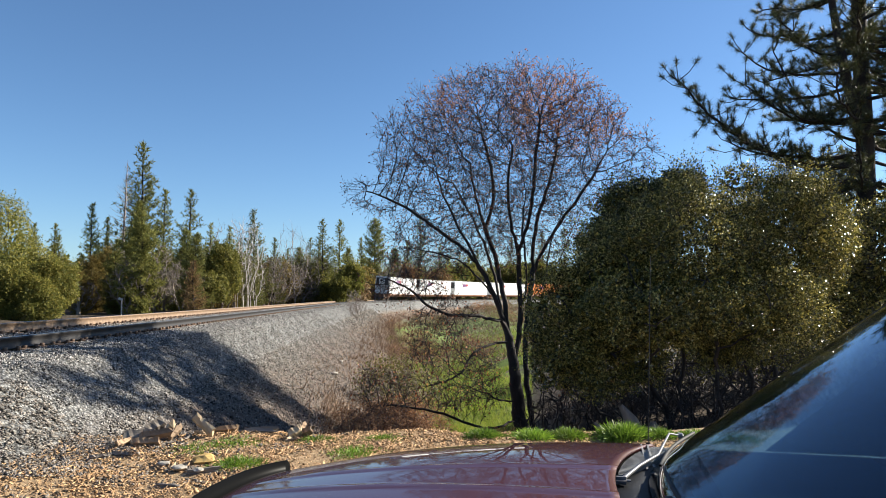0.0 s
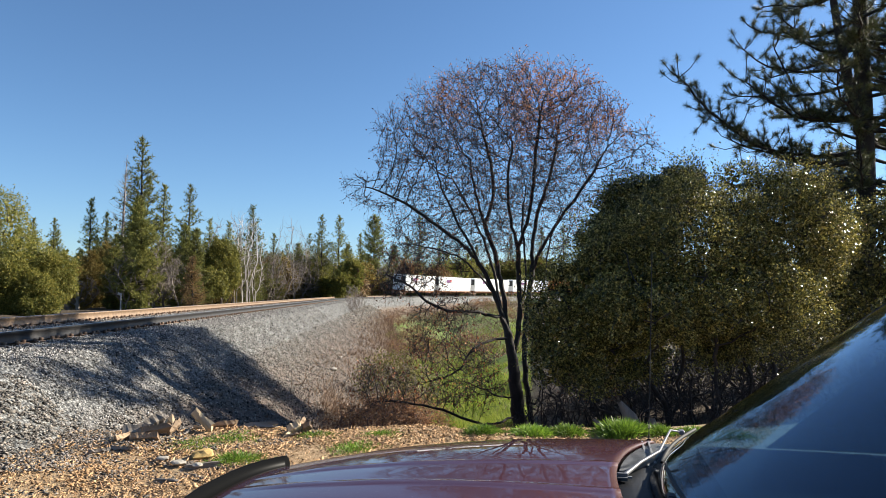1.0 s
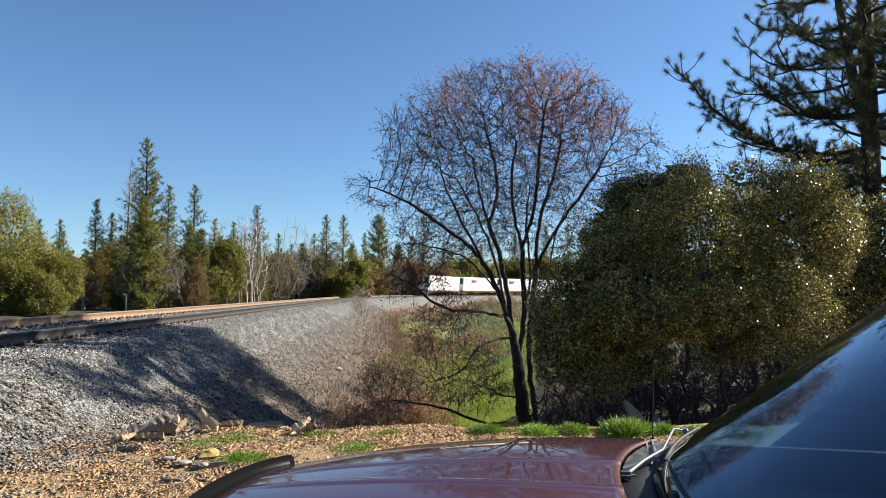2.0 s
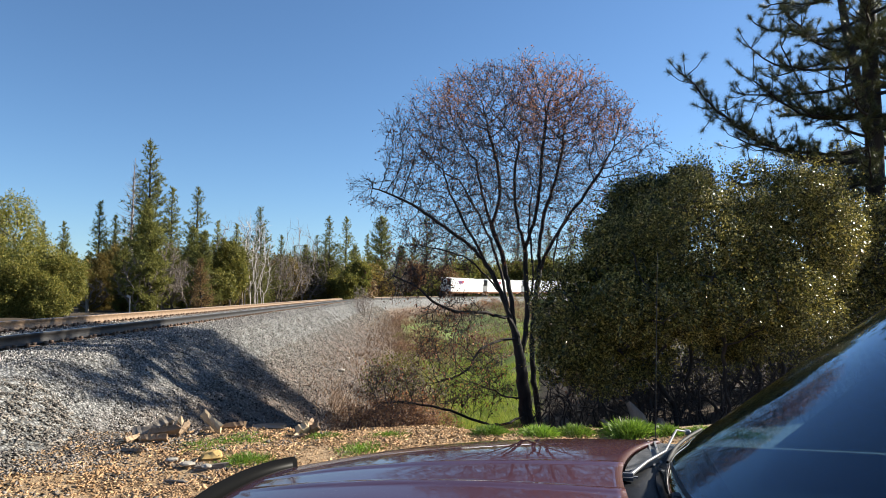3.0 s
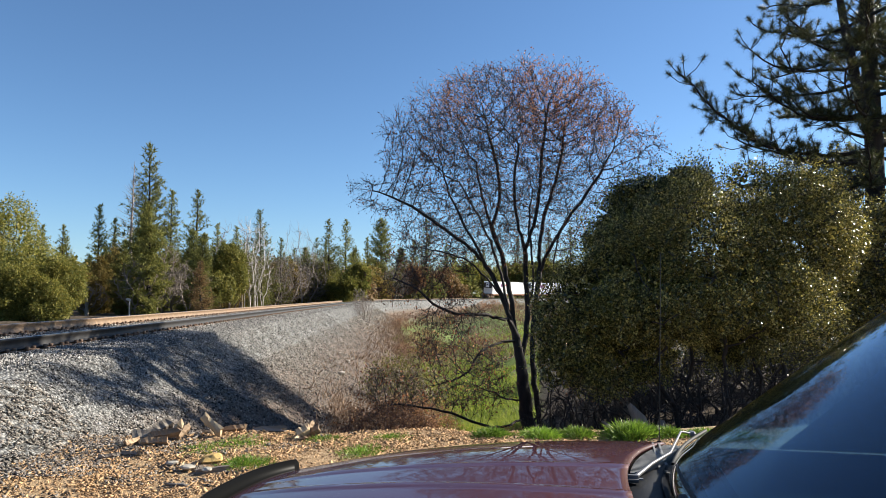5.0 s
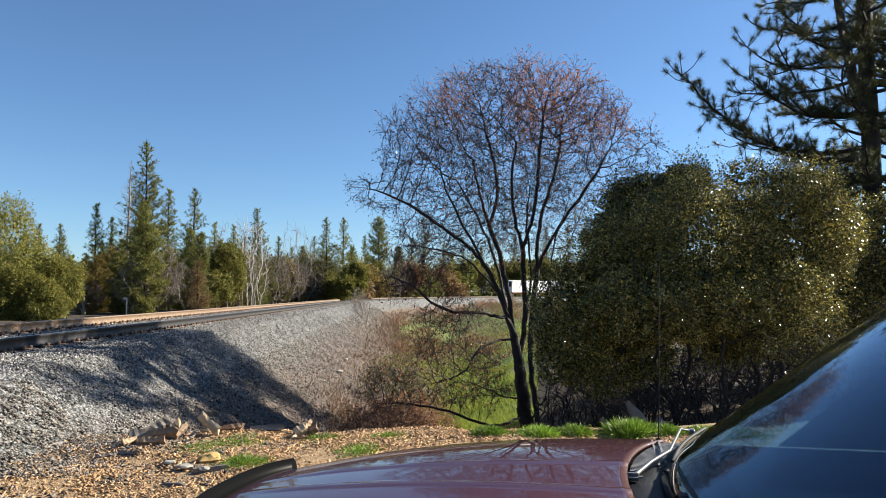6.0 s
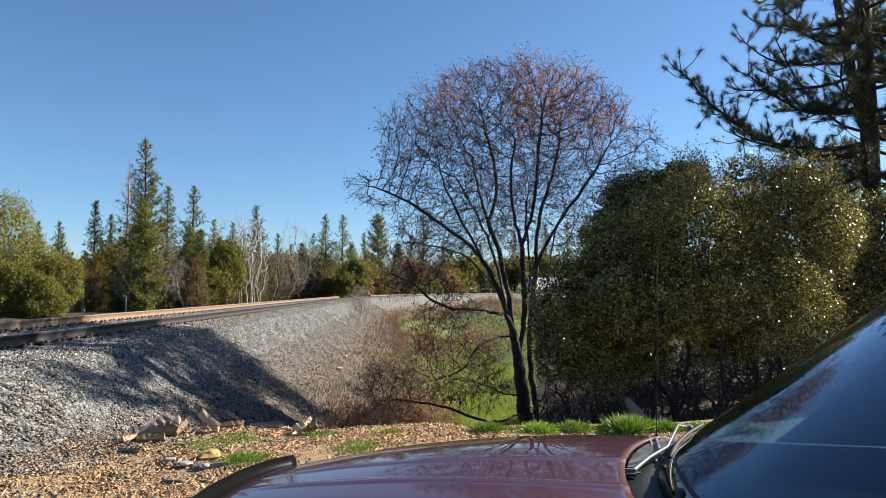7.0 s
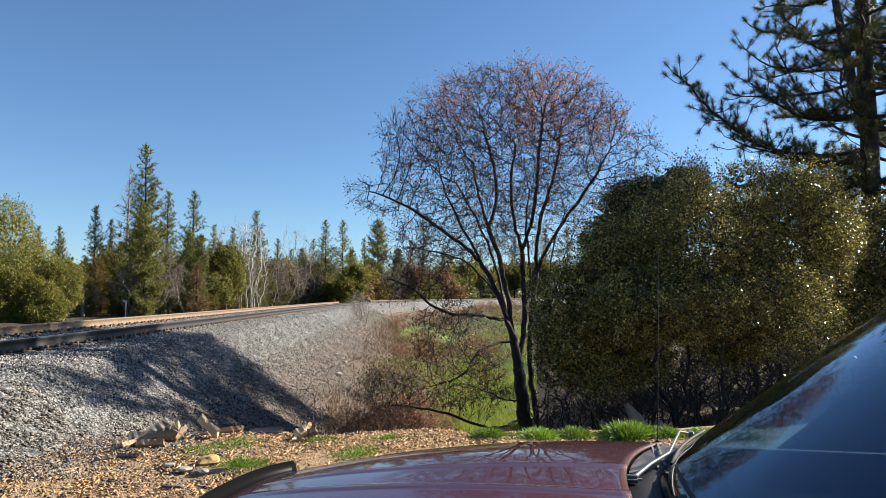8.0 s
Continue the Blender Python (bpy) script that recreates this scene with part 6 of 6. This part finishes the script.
def blade_tuft(x, y, half, high, count, seed, label, mat=None):
    g = np.random.default_rng(seed)
    count = int(count * 1.6)
    px, py = x + g.normal(size=count) * half * 0.5, y + g.normal(size=count) * half * 0.35
    p = np.stack([px, py, ground_z(px, py) - 0.01], 1)
    O = np.array([x, y, float(ground_z(np.array([x]), np.array([y]))[0])])
    lean = np.stack([(px - x) / half, (py - y) / half, np.full(count, 1.6)], 1) + g.normal(size=(count, 3)) * 0.35
    a = unit(lean)
    L = g.uniform(0.45, 1.0, count) * high * 0.62 * np.exp(-((px - x) / half) ** 2 * 0.5)
    w = g.uniform(0.007, 0.014, count)
    v1, f1 = slivers(p - O, a, L * 0.6, w)
    tip = unit(a + np.stack([(px - x) / half * 0.8, (py - y) / half * 0.8, np.full(count, -0.35)], 1) + g.normal(size=(count, 3)) * 0.25)
    v2, f2 = slivers(p - O + a * (L * 0.57)[:, None], tip, L * 0.5, w * 0.8)
    ob = part("grass_tuft", mesh_from("grass_tuft", *join((v1, f1), (v2, f2)), mat or GRASS))
    ob.location = O
    tagged(ob, label, "grass tuft", "grass tufts on the yard", "stuff")


def log_piece(name, x, y, length, radius, turn, tilt, mat, label, seed, wedge=False, lift=0.0, category="firewood"):
    """A split or round piece of wood lying on the ground."""
    g = np.random.default_rng(seed)
    length, radius = length * 0.74, radius * 0.8
    bm = bmesh.new()
    n = 7 if wedge else 10
    rings = []
    for t in np.linspace(-0.5, 0.5, 9):
        ring = []
        if wedge:                                         # split face to face, with bark on the round side
            arc = [radians(28 + 124 * k / 5) for k in range(6)]
            outline = [(0.0, -0.55 * radius)] + [(1.15 * radius * math.cos(a), 1.15 * radius * math.sin(a) - 0.45 * radius) for a in arc]
            sc = 1 + 0.25 * t * math.sin(seed) + g.normal() * 0.035
            for px, pz in outline:
                ring.append(bm.verts.new((px * sc + g.normal() * 0.004, pz * sc + g.normal() * 0.004, t * length + (g.normal() * 0.016 if abs(t) > 0.45 else 0))))
            rings.append(ring)
            continue
        for k in range(n):
            a = k * 2 * math.pi / n
            rr = radius * (1 + 0.25 * math.sin(2 * a + seed) + 0.18 * math.sin(3 * a + seed * 2) + g.normal() * 0.05) * (0.55 if wedge and k in (0, 1, 2) else 1.0) * (1 + 0.3 * t + g.normal() * 0.02)
            ring.append(bm.verts.new((rr * math.cos(a), rr * math.sin(a), t * length + (g.normal() * 0.035 if abs(t) > 0.45 else 0))))
        rings.append(ring)
    for r0, r1 in zip(rings, rings[1:]):
        for k in range(n):
            bm.faces.new((r0[k], r0[(k + 1) % n], r1[(k + 1) % n], r1[k]))
    bm.faces.new(rings[0][::-1])
    bm.faces.new(rings[-1])
    at = np.array([x]), np.array([y])
    z = max(float(ground_z(*at)[0]), float(bank_z(line_dist(*at)[1], *at)[0]))
    tilt = min(tilt, 28)
    ob = part(name, bm, mat)
    rest = radius * 0.8 + abs(math.sin(radians(tilt))) * length * 0.5
    ob.matrix_basis = pose(x, y, z + rest + lift, 0, 0, turn) @ pose(0, 0, 0, 0, 90 - tilt, 0)
    tagged(ob, label, category, "firewood on the yard")


def lump_rock(name, x, y, z, size, mat, label, seed, turn=0):
    g = np.random.default_rng(seed)
    bm = bmesh.new()
    bmesh.ops.create_icosphere(bm, subdivisions=2, radius=1.0)
    off = Vector(g.uniform(-5, 5, 3))
    for v in bm.verts:
        k = 1 + 0.35 * noise.noise(v.co * 1.3 + off) + 0.12 * noise.noise(v.co * 4 + off)
        v.co = Vector((round(v.co.x * k * 2.2) / 2.2 * 0.4 + v.co.x * k * 0.6, v.co.y * k, v.co.z * k))
        v.co = Vector((v.co.x * size[0] / 2, v.co.y * size[1] / 2, v.co.z * size[2] / 2))
    ob = part(name, bm, mat)
    ob.matrix_basis = pose(x, y, z, 0, 0, turn)
    tagged(ob, label, "rock")


def build_yard():
    g = np.random.default_rng(100)
    # wood chips
    n = 60000
    x, y = g.uniform(-5.2, 2.6, n), 8.0 - 4.6 * g.beta(1.05, 1.25, n)
    keep = g.uniform(size=n) < 0.5 + 0.5 * (lumps(x, y, 1.2, 101) > -0.3)
    keep &= g.uniform(size=n) < 0.15 + 0.85 * smooth((x + 4.6) / 1.6)
    x, y = x[keep], y[keep]
    p = np.stack([x, y, ground_z(x, y) + 0.006], 1)
    v, f = stones(p, 0.018 + 0.046 * g.beta(1.2, 2.2, len(p)), 102, g.uniform(0.5, 1.0, (len(p), 3)) * [2.1, 0.85, 0.3])
    tagged(part("wood_chips", mesh_from("wood_chips", v, f, CHIP)), "tan wood chips and bark strewn on the yard", "wood chips", kind="stuff")
    T = "bright green grass tuft at the edge of the yard"
    for k, (tx, ty, half, high, cnt) in enumerate([(0.46, 7.7, 0.20, 0.19, 600), (1.02, 7.75, 0.22, 0.22, 900), (1.42, 7.8, 0.20, 0.20, 700), (2.02, 7.75, 0.28, 0.30, 1300), (2.42, 7.7, 0.2, 0.19, 600), (2.80, 7.65, 0.22, 0.20, 600), (3.2, 7.7, 0.24, 0.2, 600)]):
        blade_tuft(tx, ty, half, high, cnt, 110 + k, T)
    T = "small grass tuft growing among the wood chips"
    for k, (tx, ty, half, high, cnt) in enumerate([(-1.86, 6.35, 0.26, 0.15, 420), (-0.88, 6.9, 0.28, 0.12, 380), (-0.66, 7.5, 0.25, 0.1, 240), (-1.38, 7.45, 0.28, 0.12, 280), (-2.2, 7.2, 0.4, 0.09, 420), (-2.55, 7.1, 0.3, 0.09, 260), (-4.2, 8.8, 0.12, 0.16, 90), (-2.4, 6.8, 0.35, 0.07, 260)]):
        blade_tuft(tx, ty, half, high, cnt, 120 + k, T)
    L = "weathered split log lying on the wood chips"
    for k, (lx, ly, ln, rd, tn, tl, mat, wd) in enumerate([
            (-3.22, 7.36, 0.42, 0.085, 10, 3, WEATHERED, True), (-3.02, 7.30, 0.48, 0.06, -12, 12, WOOD, True), (-3.18, 7.52, 0.40, 0.08, 40, 26, WEATHERED, True), (-2.98, 7.52, 0.42, 0.055, -50, 28, FRESH, True),
            (-3.05, 7.12, 0.36, 0.055, 5, 2, WOOD, True), (-3.28, 7.14, 0.26, 0.045, 70, 5, WOOD, True), (-3.32, 6.72, 0.24, 0.03, 20, 3, WEATHERED, True), (-3.12, 6.78, 0.28, 0.032, -15, 3, WEATHERED, True), (-2.86, 7.42, 0.3, 0.05, 75, 24, WOOD, True), (-2.45, 7.8, 0.36, 0.045, 10, 4, WOOD, True), (-2.0, 7.7, 0.4, 0.035, -12, 2, WEATHERED, False),
            (-1.6, 7.5, 0.2, 0.07, 20, 55, FRESH, True), (-1.48, 7.55, 0.24, 0.06, -30, 40, WOOD, True), (-1.55, 7.62, 0.3, 0.05, 80, 30, WOOD, True), (-2.25, 5.7, 0.3, 0.018, -20, 2, WEATHERED, False), (-2.1, 6.15, 0.35, 0.03, 15, 2, WEATHERED, False)]):
        log_piece("log" if rd > 0.04 else "stick", lx, ly, ln, rd, tn, tl, mat, L if mat is not FRESH else "pale freshly split log on the wood chips", 200 + k, wd)
    for k in range(26):
        a, rr = g.uniform(0, 6.28), abs(g.normal()) * 0.35
        cx, cy = [(-3.12, 7.2), (-1.55, 7.5), (-2.7, 7.7), (-2.2, 6.3)][k % 4]
        log_piece("wood_offcut", cx + rr * math.cos(a) * 1.3, cy + rr * math.sin(a) * 0.6, g.uniform(0.08, 0.2), g.uniform(0.012, 0.03), g.uniform(0, 180), g.uniform(0, 16), (WEATHERED, WOOD, FRESH)[k % 3], "rough offcut of wood beside the logs", 260 + k, True)
    log_piece("log", -2.62, 7.62, 0.40, 0.075, 150, 28, FRESH, "pale freshly split log on the wood chips", 230, True)
    lump_rock("rock", -2.22, 6.45, 0.035, (0.21, 0.16, 0.12), ROCK, "yellow-tan rock on the wood chips", 240, 20)
    for k, (lx, ly, sx) in enumerate(((-2.35, 6.2, 0.14), (-2.15, 6.12, 0.10), (-2.55, 6.35, 0.12))):
        lump_rock("rock", lx, ly, 0.03, (sx, sx * 0.8, sx * 0.35), PALEROCK, "pale grey rock on the yard", 241 + k)
    for k, (s, d, sx) in enumerate(((13.0, 4.55, 0.34), (12.2, 5.0, 0.18), (16.5, 4.5, 0.25), (17.5, 4.1, 0.16), (8.6, 5.3, 0.16), (11.5, 4.6, 0.13))):
        c = on_line(np.array([s]), np.array([d]))[0]
        lump_rock("rock", c[0], c[1], float(bank_z(np.array([d]), c[:1], c[1:2])[0]) + sx * 0.12, (sx * 0.8, sx, sx * 0.45), PALEROCK, "pale rock lying on the bank", 250 + k, 30)
    # old weathered stump and roots under the oaks
    x, y = (3.30, 11.50)
    z = float(ground_z(np.array([x]), np.array([y]))[0])
    ob = empty("old_stump", pose(x, y, z), "weathered grey stump with broken roots under the oaks", "stump")
    for k, (dx, dz, ex, ez, r) in enumerate(((0.75, 0, -0.40, 1.45, 0.21), (0.60, 0.05, 0.22, 1.20, 0.27), (0.5, 0, 0.85, 1.05, 0.20), (0.65, 0.1, -0.75, 1.2, 0.11))):
        t = np.linspace(0, 1, 7)[:, None]
        q = np.array([dx, 0, dz - 0.05]) + (np.array([ex, 0.1 * k, ez]) - np.array([dx, 0, dz])) * t + g.normal(size=(7, 3)) * 0.045
        part("root" if k else "stump_body", mesh_from("root", *polyline_tube(q, np.array([1.15, 1.05, 1.0, 0.95, 0.85, 0.62, 0.15]) * r * g.uniform(0.8, 1.2, 7), 7), WEATHERED, True), parent=ob)
    # wayside post and pole
    x, y = (-21.57, 46.00)
    z = float(ground_z(np.array([x]), np.array([y]))[0])
    ob = empty("marker_post", pose(x, y, z), "thin grey wayside post with a small plate", "post")
    part("post", mesh_from("post", *tubes([(0, 0, -0.1)], [(0, 0, 1.15)], [0.045], [0.045], 8), PALEBARK), parent=ob)
    part("plate", box((0.30, 0.03, 0.16), (-0.08, 0, 1.2), 0.005, turn=Matrix.Rotation(radians(20), 4, "Y")), BOX_STEEL, ob, "small pale plate")
    x, y = (-26.64, 50.00)
    z = float(ground_z(np.array([x]), np.array([y]))[0])
    ob = empty("pole", pose(x, y, z), "dark leaning wooden pole with a short crossarm", "pole")
    part("shaft", mesh_from("shaft", *tubes([(0.15, 0, -0.2)], [(-0.1, 0, 2.5)], [0.1], [0.08], 8), WEATHERED), parent=ob)
    part("crossarm", box((0.9, 0.08, 0.1), (-0.08, -0.05, 2.2), 0.01, turn=Matrix.Rotation(radians(8), 4, "Y")), WEATHERED, ob)


build_bare_tree()
build_oaks()
build_big_pines()
build_far_trees()
build_brush()
build_yard()


# ---- what moves ----
def motions():
    for w, c, back, sets in TRAIN:
        rows_w, rows_c = [], []
        for k in range(17):
            t = k * 0.5
            s = TRAIN_S0 + back + TRAIN_V * t
            rows_w.append((t, rail_pose(s)))
            rows_c.append((t, rail_pose(s, 1.07)))
        walk(w, rows_w)
        walk(c, rows_c)
        for ob, y in sets:
            walk(ob, [(k / 15, pose(0, y, 0.46) @ Matrix.Rotation(-TRAIN_V * k / 15 / 0.46, 4, "X")) for k in range(121)])


motions()
